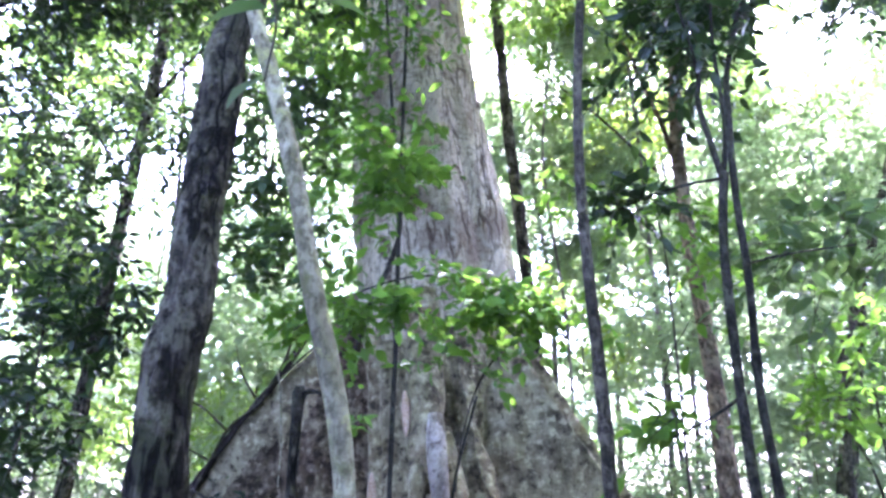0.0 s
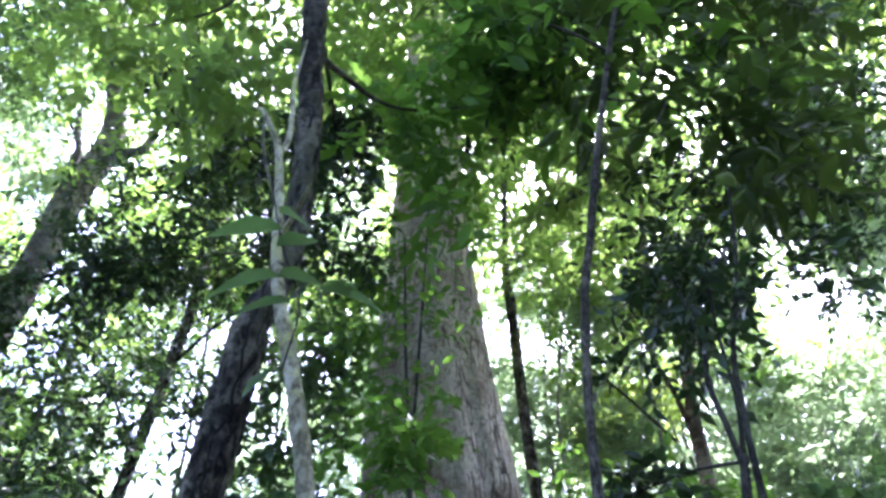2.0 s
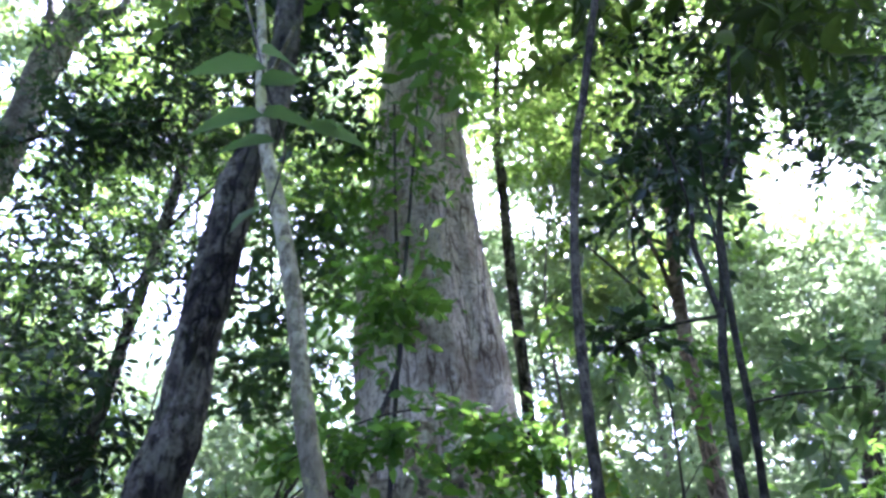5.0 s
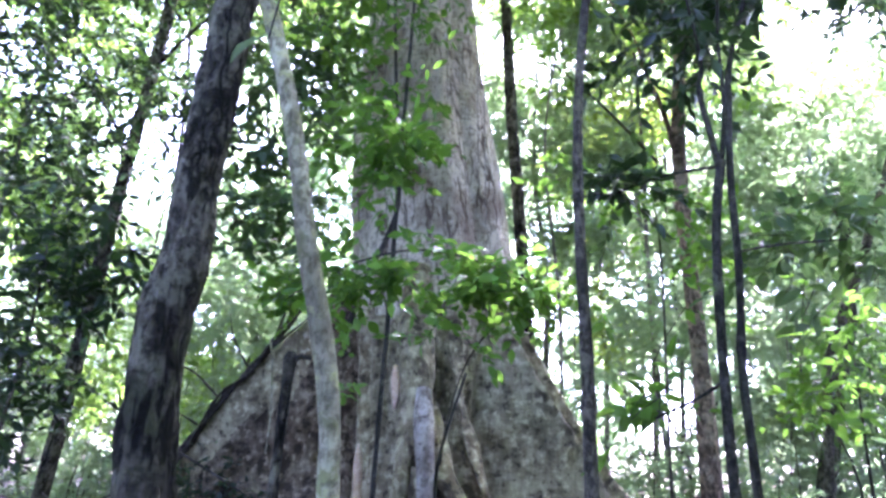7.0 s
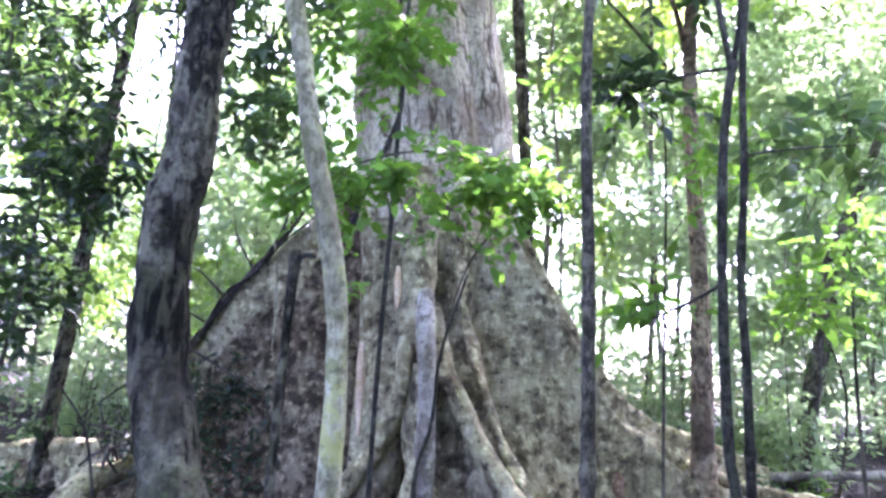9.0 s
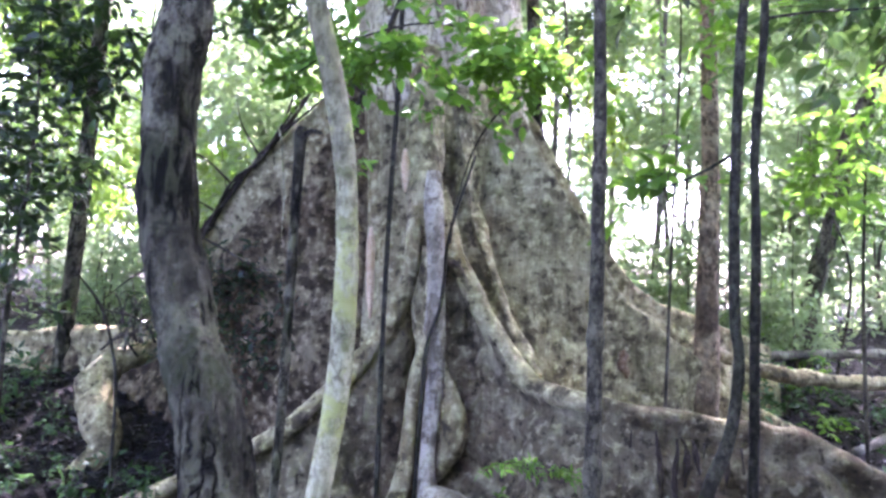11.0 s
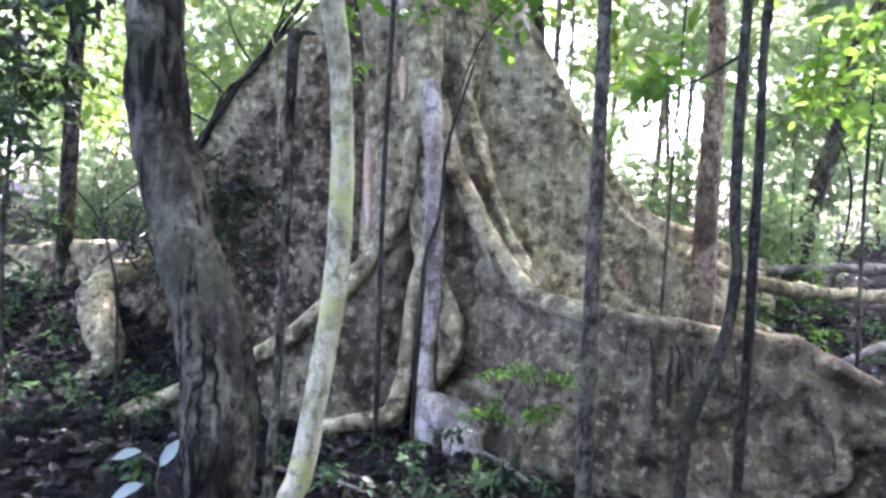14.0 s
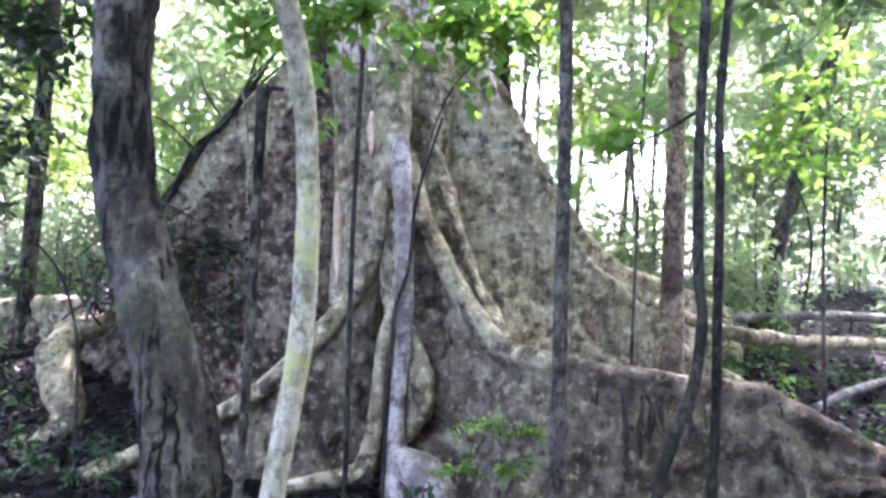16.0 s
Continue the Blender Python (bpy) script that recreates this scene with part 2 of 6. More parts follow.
# yellow-green copy of the canopy leaf, sunlight put into its colour
LEAF_SUNLIT = leaf_mat("leaf_sunlit", (0.063, 0.118, 0.026), (0.172, 0.28, 0.046), (0.41, 0.55, 0.072), 0.55, 0.45, 0.35)
# lighter, greyer green: haze put into the leaf colour
LEAF_FAR_HAZE = leaf_mat("leaf_far_haze", (0.078, 0.129, 0.068), (0.174, 0.258, 0.134), (0.365, 0.482, 0.22), 0.6, 0.45, 0.38)
LEAF_PALE = leaf_mat("leaf_pale", (0.11, 0.16, 0.12), (0.22, 0.28, 0.24), (0.30, 0.37, 0.31), 0.2, 0.35, 0.5)
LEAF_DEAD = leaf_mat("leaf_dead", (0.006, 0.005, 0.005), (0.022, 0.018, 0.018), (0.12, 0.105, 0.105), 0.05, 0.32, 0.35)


def soil_mat():
    m, nt, b = base_mat("forest_soil", 0.9)
    b.inputs["Specular IOR Level"].default_value = 0.2
    a = noise_node(nt, 9, 8, 0.7)
    c = noise_node(nt, 55, 5, 0.7)
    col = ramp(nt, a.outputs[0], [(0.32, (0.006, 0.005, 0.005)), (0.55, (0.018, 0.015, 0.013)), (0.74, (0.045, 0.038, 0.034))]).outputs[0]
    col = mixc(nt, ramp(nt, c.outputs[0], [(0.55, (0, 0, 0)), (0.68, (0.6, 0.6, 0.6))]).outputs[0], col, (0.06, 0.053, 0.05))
    nt.links.new(col, b.inputs["Base Color"])
    bump_of(nt, b, [(a.outputs[0], 0.8, 0.05), (c.outputs[0], 0.8, 0.015)])
    return m


def rock_mat():
    m, nt, b = base_mat("dark_clod", 0.55)
    b.inputs["Specular IOR Level"].default_value = 0.14
    a = noise_node(nt, 14, 7, 0.65)
    c = noise_node(nt, 4, 5, 0.6)
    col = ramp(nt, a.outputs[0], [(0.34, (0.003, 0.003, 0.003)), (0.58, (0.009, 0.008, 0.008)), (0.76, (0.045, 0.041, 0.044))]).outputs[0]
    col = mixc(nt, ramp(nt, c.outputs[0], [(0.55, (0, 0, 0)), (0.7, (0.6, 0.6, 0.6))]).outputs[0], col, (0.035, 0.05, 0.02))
    nt.links.new(col, b.inputs["Base Color"])
    bump_of(nt, b, [(c.outputs[0], 0.8, 0.06), (a.outputs[0], 1.0, 0.035)])
    return m


SOIL, CLOD = soil_mat(), rock_mat()


# ---------------------------------------------------------------- builders
def sstep(a, b, x):
    t = min(1.0, max(0.0, (x - a) / (b - a)))
    return t * t * (3 - 2 * t)


def ground_z(x, y):
    """The forest floor: level round the viewer, rising behind the giant tree."""
    d = y - 0.10 * abs(x)
    z = 0.08 + 0.62 * sstep(4.3, 6.4, d) + 0.5 * sstep(6.0, 9.0, d) + 0.5 * sstep(9, 22, d)
    z += 0.05 * noise.noise(Vector((x * 0.8, y * 0.8, 3.1))) + 0.025 * noise.noise(Vector((x * 2.7, y * 2.7, 7.7)))
    z -= 0.10 * math.exp(-((x - 1.3) ** 2 + (y - 3.1) ** 2) / 0.6)
    return z


def smooth(me):
    me.polygons.foreach_set("use_smooth", np.ones(len(me.polygons), dtype=bool))


def mesh_ob(name, verts, faces, mat, parent=None, label=""):
    me = bpy.data.meshes.new(name)
    me.from_pydata(verts, [], faces)
    me.materials.append(mat)
    smooth(me)
    ob = new(name, me)
    if parent is not None:
        ob.parent = parent
        ob.matrix_parent_inverse = Matrix.Translation(-parent.location)
    if label:
        tagged(ob, label)
    return ob


def tri_mesh(name, verts, tris, mat, parent=None, label=""):
    """A mesh of triangles from arrays."""
    me = bpy.data.meshes.new(name)
    me.vertices.add(len(verts))
    me.vertices.foreach_set("co", np.asarray(verts, np.float32).ravel())
    me.loops.add(len(tris) * 3)
    me.loops.foreach_set("vertex_index", np.asarray(tris, np.int32).ravel())
    me.polygons.add(len(tris))
    me.polygons.foreach_set("loop_start", np.arange(0, len(tris) * 3, 3, dtype=np.int32))
    me.materials.append(mat)
    me.update(calc_edges=True)
    smooth(me)
    ob = new(name, me)
    if parent is not None:
        ob.parent = parent
        ob.matrix_parent_inverse = Matrix.Translation(-parent.location)
    if label:
        tagged(ob, label)
    return ob


def spline(pts, n):
    """n points of equal step in parameter along a Catmull-Rom curve through pts (any width of row)."""
    p = np.array(pts, float)
    seg = np.linalg.norm(np.diff(p[:, :3], axis=0), axis=1)
    s = np.r_[0, np.cumsum(seg)]
    ext = np.vstack([2 * p[0] - p[1], p, 2 * p[-1] - p[-2]])
    out = []
    for u in np.linspace(0, s[-1], n):
        k = min(len(p) - 2, max(0, int(np.searchsorted(s, u, side="right")) - 1))
        t = (u - s[k]) / max(1e-9, seg[k])
        a, b, c, d = ext[k], ext[k + 1], ext[k + 2], ext[k + 3]
        out.append(0.5 * (2 * b + (c - a) * t + (2 * a - 5 * b + 4 * c - d) * t * t + (3 * b - a - 3 * c + d) * t ** 3))
    return np.array(out)


def tube(pts, step=0.06, sides=14, rough=0.08, freq=6.0, seed=0.0, knots=()):
    """Verts and faces of a stem through rows (x, y, z, radius), uneven and closed at its ends."""
    length = float(np.linalg.norm(np.diff(np.array(pts)[:, :3], axis=0), axis=1).sum())
    n = max(len(pts) * 2, int(length / step))
    c = spline(pts, n)
    verts, faces = [], []
    up = Vector((0.3, 0.9, 0.1))
    for i, row in enumerate(c):
        a, b = c[max(0, i - 1)], c[min(n - 1, i + 1)]
        d = Vector(b[:3] - a[:3]).normalized()
        e1 = (up - d * up.dot(d)).normalized()
        e2 = d.cross(e1)
        up = e1
        r0 = max(0.002, row[3])
        for k in knots:
            r0 *= 1 + 0.28 * math.exp(-((row[2] - k) / 0.025) ** 2)
        for j in range(sides):
            th = 2 * math.pi * j / sides
            o = e1 * math.cos(th) + e2 * math.sin(th)
            q = Vector(row[:3]) + o * r0
            f = noise.noise(Vector((q.x * freq + seed, q.y * freq, q.z * freq * 0.45)))
            g = noise.noise(Vector((q.x * freq * 3 + seed, q.y * freq * 3, q.z * freq)))
            h = noise.noise(Vector((q.x * freq * 7 + seed, q.y * freq * 7, q.z * freq * 3))) if sides > 15 else 0.0
            verts.append(Vector(row[:3]) + o * r0 * (1 + rough * (f * 1.3 + g * 0.7 + h * 0.45)))
    for i in range(n - 1):
        for j in range(sides):
            k = (j + 1) % sides
            faces.append((i * sides + j, i * sides + k, (i + 1) * sides + k, (i + 1) * sides + j))
    faces.append(tuple(range(sides - 1, -1, -1)))
    faces.append(tuple((n - 1) * sides + j for j in range(sides)))
    return verts, faces


def fin(ridge, thick=0.06, foot=0.16, step=0.035, seed=0.0, sink=0.15, foot_power=2.2, wobble=0.045, lip=0.0):
    """A buttress: a wall that falls from its rounded ridge to the ground, wider at the foot."""
    length = float(np.linalg.norm(np.diff(np.array(ridge), axis=0), axis=1).sum())
    n = max(12, int(length / step))
    c = spline(ridge, n)
    tx = np.gradient(c[:, 0])
    ty = np.gradient(c[:, 1])
    ker = np.ones(9) / 9
    tx = np.convolve(np.pad(tx, 4, mode="edge"), ker, "valid")
    ty = np.convolve(np.pad(ty, 4, mode="edge"), ker, "valid")
    levels = 40
    arc = 5
    verts, faces = [], []
    for i, (x, y, z) in enumerate(c):
        l = math.hypot(tx[i], ty[i]) or 1.0
        nx, ny = -ty[i] / l, tx[i] / l
        zb = min(ground_z(x, y), z - 0.05) - sink
        taper = 0.55 + 0.45 * min(1.0, (n - 1 - i) / (0.15 * n))
        th0 = thick * taper
        prof = []
        for k in range(levels):
            h = k / (levels - 1)
            w = th0 + foot * (1 - h) ** foot_power
            w *= 1 - lip * math.exp(-(((1 - h) * (z - zb) - 0.09) / 0.06) ** 2)
            prof.append((w, zb + (z - th0 - zb) * h))
        cap = [(th0 * math.cos(a), z - th0 + th0 * math.sin(a)) for a in np.linspace(0, math.pi, arc + 2)[1:-1]]
        full = [(-w, zz) for w, zz in prof] + [(-w, zz) for w, zz in cap] + [(w, zz) for w, zz in reversed(prof)]
        for w, zz in full:
            px, py = x + nx * w, y + ny * w
            f = noise.noise(Vector((px * 2.1 + seed, py * 2.1, zz * 2.1)))
            g = noise.noise(Vector((px * 7 + seed, py * 7, zz * 6)))
            e = noise.noise(Vector((px * 4 + seed, py * 4, zz * 0.9)))
            push = wobble * (f * 1.5 + g * 0.65 + e * 0.7 + 0.3 * noise.noise(Vector((px * 15 + seed, py * 15, zz * 13)))) * (1 if w > 0 else -1) * min(1, abs(w) / max(1e-4, th0) )
            verts.append((px + nx * push, py + ny * push, zz + 0.25 * wobble * g))
    m = 2 * levels + arc
    for i in range(n - 1):
        for j in range(m - 1):
            faces.append((i * m + j, i * m + j + 1, (i + 1) * m + j + 1, (i + 1) * m + j))
        faces.append((i * m + m - 1, i * m, (i + 1) * m, (i + 1) * m + m - 1))
    faces.append(tuple(range(m)))
    faces.append(tuple((n - 1) * m + j for j in range(m - 1, -1, -1)))
    return verts, faces


# leaf outlines: (along, across, lift); the broad one for near leaves, the plain one for far ones
BROAD_V = np.array([(0, 0, 0), (.25, 0, 0), (.55, 0, 0), (.82, 0, 0), (1.05, 0, 0),
                    (.22, .36, .10), (.52, .50, .13), (.80, .28, .08), (.22, -.36, .10), (.52, -.50, .13), (.80, -.28, .08)])
BROAD_T = np.array([(0, 1, 5), (1, 2, 6), (1, 6, 5), (2, 3, 7), (2, 7, 6), (3, 4, 7),
                    (0, 8, 1), (1, 9, 2), (1, 8, 9), (2, 10, 3), (2, 9, 10), (3, 10, 4)])
PLAIN_V = np.array([(0, 0, 0), (1, 0, 0), (.45, .5, .1), (.45, -.5, .1)])
PLAIN_T = np.array([(0, 1, 2), (0, 3, 1)])


def unit(v):
    return v / np.maximum(1e-9, np.linalg.norm(v, axis=-1, keepdims=True))


def leaf_arrays(org, along, up, length, width, curl, broad):
    """Leaves at org, pointing along, their top towards up; arrays of vertices and triangles."""
    V, T = (BROAD_V, BROAD_T) if broad else (PLAIN_V, PLAIN_T)
    a = unit(along)
    s = unit(np.cross(a, up))
    u = np.cross(s, a)
    x = V[None, :, 0] * length[:, None]
    y = V[None, :, 1] * (length * width)[:, None]
    z = V[None, :, 2] * length[:, None] * 0.6 - curl[:, None] * (V[None, :, 0] ** 2) * length[:, None]
    v = org[:, None] + x[..., None] * a[:, None] + y[..., None] * s[:, None] + z[..., None] * u[:, None]
    t = T[None] + (np.arange(len(org)) * len(V))[:, None, None]
    return v.reshape(-1, 3), t.reshape(-1, 3)


def sprays(rng, org, way, twig, per, size, width=0.42, broad=False, droop=0.35, spread=0.9, tilt=0.6):
    """Leafy twigs: per leaves in two ranks along each twig that starts at org and runs way for twig metres."""
    n = len(org)
    f = np.tile(np.linspace(0.15, 1.0, per), (n, 1))
    ln = twig * rng.uniform(0.6, 1.3, n)
    base = org[:, None] + way[:, None] * (f * ln[:, None])[..., None]
    base[..., 2] -= droop * (f ** 2) * ln[:, None] * 0.5
    side = unit(np.cross(way, np.array([0, 0, 1.0]) + rng.normal(0, .25, (n, 3))))
    sign = np.where(np.arange(per) % 2, 1.0, -1.0)[None, :, None]
    al = way[:, None] * 0.55 + side[:, None] * sign * spread + rng.normal(0, .42, (n, per, 3))
    al[..., 2] -= droop * rng.uniform(0.2, 1.0, (n, per))
    al[:, -1] = way + rng.normal(0, .2, (n, 3))
    up = np.array([0, 0, 1.0]) + rng.normal(0, tilt, (n, per, 3))
    m = n * per
    return leaf_arrays(base.reshape(m, 3), al.reshape(m, 3), up.reshape(m, 3), size * rng.uniform(.55, 1.2, m),
                       width * rng.uniform(.8, 1.2, m), rng.uniform(.0, .35, m), broad)


def stems(org, way, ln, droop, r):
    """Three-sided twig stems for sprays."""
    n = len(org)
    ends = np.stack([org, org + way * (ln * .55)[:, None], org + way * ln[:, None]], 1)
    ends[:, 1, 2] -= droop * .15 * ln
    ends[:, 2, 2] -= droop * .5 * ln
    e1 = unit(np.cross(way, np.array([.2, .3, 1.0])))
    e2 = np.cross(way, e1)
    rad = np.array([1.0, .7, .35]) * r
    vs = []
    for k in range(3):
        for th in (0, 2.09, 4.19):
            vs.append(ends[:, k] + (e1 * math.cos(th) + e2 * math.sin(th)) * rad[k])
    v = np.stack(vs, 1).reshape(-1, 3)
    t = []
    for k in range(2):
        for j in range(3):
            a, b, c, d = k * 3 + j, k * 3 + (j + 1) % 3, (k + 1) * 3 + (j + 1) % 3, (k + 1) * 3 + j
            t += [(a, b, c), (a, c, d)]
    t = np.array(t)[None] + (np.arange(n) * 9)[:, None, None]
    return v, t.reshape(-1, 3)


def blob_points(rng, blobs, total):
    """Random points in ellipsoids (centre, radii, share), thicker towards their shells and clotted, and the way outwards."""
    w = np.array([b[2] for b in blobs], float)
    pick = rng.choice(len(blobs), total, p=w / w.sum())
    c = np.array([b[0] for b in blobs], float)[pick]
    r = np.array([b[1] for b in blobs], float)[pick]
    d = unit(rng.normal(0, 1, (total, 3)))
    rad = rng.uniform(0.05, 1, total) ** 0.5
    p = c + d * r * rad[:, None]
    # gather the twigs into tufts
    head = rng.integers(0, max(1, total // 5), total)
    first = p[head] + rng.normal(0, 0.17, (total, 3)) * r[head]
    tuft = rng.uniform(0, 1, total) < 0.75
    return np.where(tuft[:, None], first, p), d


# lines of open sky between the crowns: compass bearing, height above the horizon, half-widths, all in degrees
GAPS = [(33.0, 33.0, 5.3, 2.7), (-25.0, 24.5, 4.0, 4.4), (17.6, 7.4, 2.5, 3.6), (22.5, 35.5, 2.5, 1.8), (-22.0, 42.0, 3.0, 3.0), (-14.0, 51.0, 3.0, 3.0)]



def clear_of_gaps(rng, p, keep=0.14):
    v = p - np.array([0, 0, 1.6])
    az = np.degrees(np.arctan2(v[:, 0], v[:, 1]))
    el = np.degrees(np.arctan2(v[:, 2], np.hypot(v[:, 0], v[:, 1])))
    ok = np.ones(len(p), bool)
    for a, e, wa, we in GAPS:
        q = ((az - a) / wa) ** 2 + ((el - e) / we) ** 2
        ok &= (q > rng.uniform(0.6, 1.2, len(p))) | (rng.uniform(0, 1, len(p)) < keep)
    return ok


def crown(name, parent, seed, blobs, twigs, per=9, twig=0.35, size=0.1, mat=None, broad=False, width=0.42, droop=0.35,
          gaps=True, stem_mat=None, stem_r=0.003, label="", tilt=0.6):
    """A crown of leafy twigs spread through blobs."""
    rng = np.random.default_rng(seed)
    p, d = blob_points(rng, blobs, twigs)
    if gaps:
        ok = clear_of_gaps(rng, p)
        p, d = p[ok], d[ok]
    way = unit(d * 0.6 + rng.normal(0, .5, p.shape) + np.array([0, 0, -.1]))
    way[:, 2] *= 0.6
    way = unit(way)
    v, t = sprays(rng, p, way, twig, per, size, width, broad, droop, tilt=tilt)
    ob = tri_mesh(name, v, t, mat or LEAF_FAR_HAZE, parent, label)
    if stem_mat:
        sv_, st_ = stems(p, way, np.full(len(p), twig), droop, stem_r)
        tagged(tri_mesh("spray", sv_, st_, stem_mat, ob), kind="stuff")
    return ob


def thing(name, at, label, category, group=""):
    e = new(name)
    e.location = at
    e.empty_display_size = 0.2
    return tagged(e, label, category, group)


def stem(name, parent, pts, mat, **kw):
    v, f = tube(pts, **kw)
    return mesh_ob(name, v, f, mat, parent)


def rooted(pts):
    """The stem's rows carried down into the ground below the first one."""
    x, y, z, r = pts[0]
    x1, y1, z1, _ = pts[1]
    g = ground_z(x, y) - 0.12
    dx = (x - x1) / max(.05, z1 - z) * min(.4, z - g) * .5
    return [(x + dx, y, g, r * 1.35), (x + dx * .8, y, g + 0.2, r * 1.12)] + list(pts) if z - g > 0.3 else [(x, y, g, r * 1.2)] + list(pts)


# ---------------------------------------------------------------- ground
def build_ground():
    near = np.arange(-7, 7.01, 0.11)
    xs = np.r_[-600, -200, -80, -40, np.arange(-24, -7, 1.0), near, np.arange(8, 25, 1.0), 40, 80, 200, 600]
    ys = np.r_[-600, -200, -80, -40, np.arange(-20, -1, 1.0), np.arange(-1, 10, 0.11), np.arange(10.5, 30, 1.0), 40, 80, 200, 600]
    verts = []
    for y in ys:
        for x in xs:
            z = ground_z(x, y)
            if abs(x) < 7 and -1 < y < 10:
                z += 0.02 * noise.noise(Vector((x * 6, y * 6, 1.3))) + 0.012 * noise.noise(Vector((x * 14, y * 14, 4.3)))
            verts.append((x, y, z))
    w = len(xs)
    faces = [(j * w + i, j * w + i + 1, (j + 1) * w + i + 1, (j + 1) * w + i) for j in range(len(ys) - 1) for i in range(w - 1)]
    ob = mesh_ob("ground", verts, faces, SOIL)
    tagged(ob, "dark uneven forest floor of soil and rotting leaves", "ground", kind="structure")


build_ground()


# ---------------------------------------------------------------- the giant buttressed tree
def build_giant():
    tree = thing("giant_tree", (0, 5.3, 0.4), "huge grey-brown rainforest tree with tall mottled buttress roots", "tree")
    # trunk: height, centre x, radius
    prof = [(-0.2, 0.0, 0.52), (1.0, 0.0, 0.49), (2.0, 0.0, 0.52), (2.6, 0.02, 0.57), (3.05, -0.02, 0.60), (3.85, -0.12, 0.59), (4.92, -0.23, 0.52),
            (6.15, -0.29, 0.42), (7.3, -0.34, 0.38), (10.0, -0.42, 0.33), (14.0, -0.55, 0.26), (18.0, -0.6, 0.16)]
    zs, cx, cr = (np.array(k) for k in zip(*prof))
    rings, sides = 230, 110
    verts, faces = [], []
    for i in range(rings):
        z = -0.2 + 18.2 * (i / (rings - 1)) ** 1.25
        x0, r = np.interp(z, zs, cx), np.interp(z, zs, cr)
        fl = 0.12 * max(0.0, 1 - z / 8.0) + 0.06 * max(0.0, 1 - z / 3.2)
        for j in range(sides):
            th = 2 * math.pi * j / sides
            rr = r * (1 + fl * math.cos(5 * th + 0.8 + 0.12 * z) + 0.35 * fl * math.cos(11 * th + 0.3 * z) + 0.25 * fl * math.cos(23 * th - 0.2 * z))
            qx, qy = x0 + rr * math.cos(th), 5.3 + rr * math.sin(th)
            f = noise.noise(Vector((qx * 3, qy * 3, z * 0.9)))
            g = noise.noise(Vector((qx * 11, qy * 11, z * 3)))
            rr += 0.02 * f + 0.008 * g
            verts.append((x0 + rr * math.cos(th), 5.3 + rr * math.sin(th), z))
    for i in range(rings - 1):
        for j in range(sides):
            k = (j + 1) % sides
            faces.append((i * sides + j, i * sides + k, (i + 1) * sides + k, (i + 1) * sides + j))
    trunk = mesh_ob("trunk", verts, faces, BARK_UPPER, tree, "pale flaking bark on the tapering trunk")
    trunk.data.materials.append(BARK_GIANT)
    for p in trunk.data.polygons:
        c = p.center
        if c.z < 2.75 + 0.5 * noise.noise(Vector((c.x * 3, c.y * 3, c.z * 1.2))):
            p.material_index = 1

    fins = []
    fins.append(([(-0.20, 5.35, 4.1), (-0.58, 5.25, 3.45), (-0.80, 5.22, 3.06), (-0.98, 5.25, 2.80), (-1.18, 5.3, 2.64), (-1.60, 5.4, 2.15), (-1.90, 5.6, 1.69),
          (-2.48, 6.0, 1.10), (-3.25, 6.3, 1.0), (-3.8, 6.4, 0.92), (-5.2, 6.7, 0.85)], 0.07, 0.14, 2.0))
    fins.append(([(-0.17, 4.52, 1.62), (-0.205, 4.43, 1.45), (-0.25, 4.38, 1.33), (-0.34, 4.35, 1.21), (-0.54, 4.3, 0.96), (-0.67, 4.25, 0.82), (-0.86, 4.2, 0.65),
          (-1.05, 4.15, 0.54), (-1.4, 4.2, 0.36), (-1.8, 4.1, 0.18)], 0.055, 0.06, 1.8))
    fins.append(([(0.0, 4.8, 2.35), (0.07, 4.36, 1.79), (0.17, 4.3, 1.60), (0.35, 4.2, 1.27), (0.53, 4.05, 1.02), (0.67, 3.82, 0.97), (0.87, 3.62, 0.96),
          (1.11, 3.52, 0.94), (1.47, 3.45, 0.90), (1.79, 3.4, 0.88), (1.97, 3.35, 0.79), (2.25, 3.25, 0.65), (2.8, 3.0, 0.45), (3.6, 2.6, 0.2)], 0.058, 0.10, 1.8))
    fins.append(([(0.15, 5.15, 3.7), (0.44, 4.93, 2.95), (0.60, 4.90, 2.64), (0.84, 4.95, 2.22), (1.03, 5.0, 1.97), (1.26, 5.05, 1.58), (1.58, 5.1, 1.30),
          (1.93, 5.2, 1.06), (2.25, 5.3, 0.80), (2.8, 5.4, 0.55)], 0.06, 0.12, 2.0))
    fins.append(([(0.2, 5.6, 3.7), (0.55, 5.58, 3.1), (0.80, 5.6, 2.76), (1.12, 5.7, 2.23), (1.44, 5.8, 1.79), (1.82, 5.9, 1.48), (2.2, 6.0, 1.36), (3.0, 6.3, 1.1)], 0.06, 0.12, 2.0))
    fins.append(([(0.10, 4.78, 3.0), (0.16, 4.68, 2.5), (0.22, 4.62, 2.1), (0.395, 4.44, 1.53), (0.52, 4.28, 1.22), (0.62, 4.10, 1.0)], 0.055, 0.07, 1.3))
    fins.append(([(-0.3, 5.7, 3.2), (-0.6, 6.3, 2.0), (-1.1, 7.2, 1.3), (-1.8, 8.2, 1.2)], 0.07, 0.14, 2.0))
    fins.append(([(0.3, 5.8, 3.0), (0.5, 6.6, 1.8), (0.9, 7.6, 1.35)], 0.07, 0.14, 2.0))
    walls = []
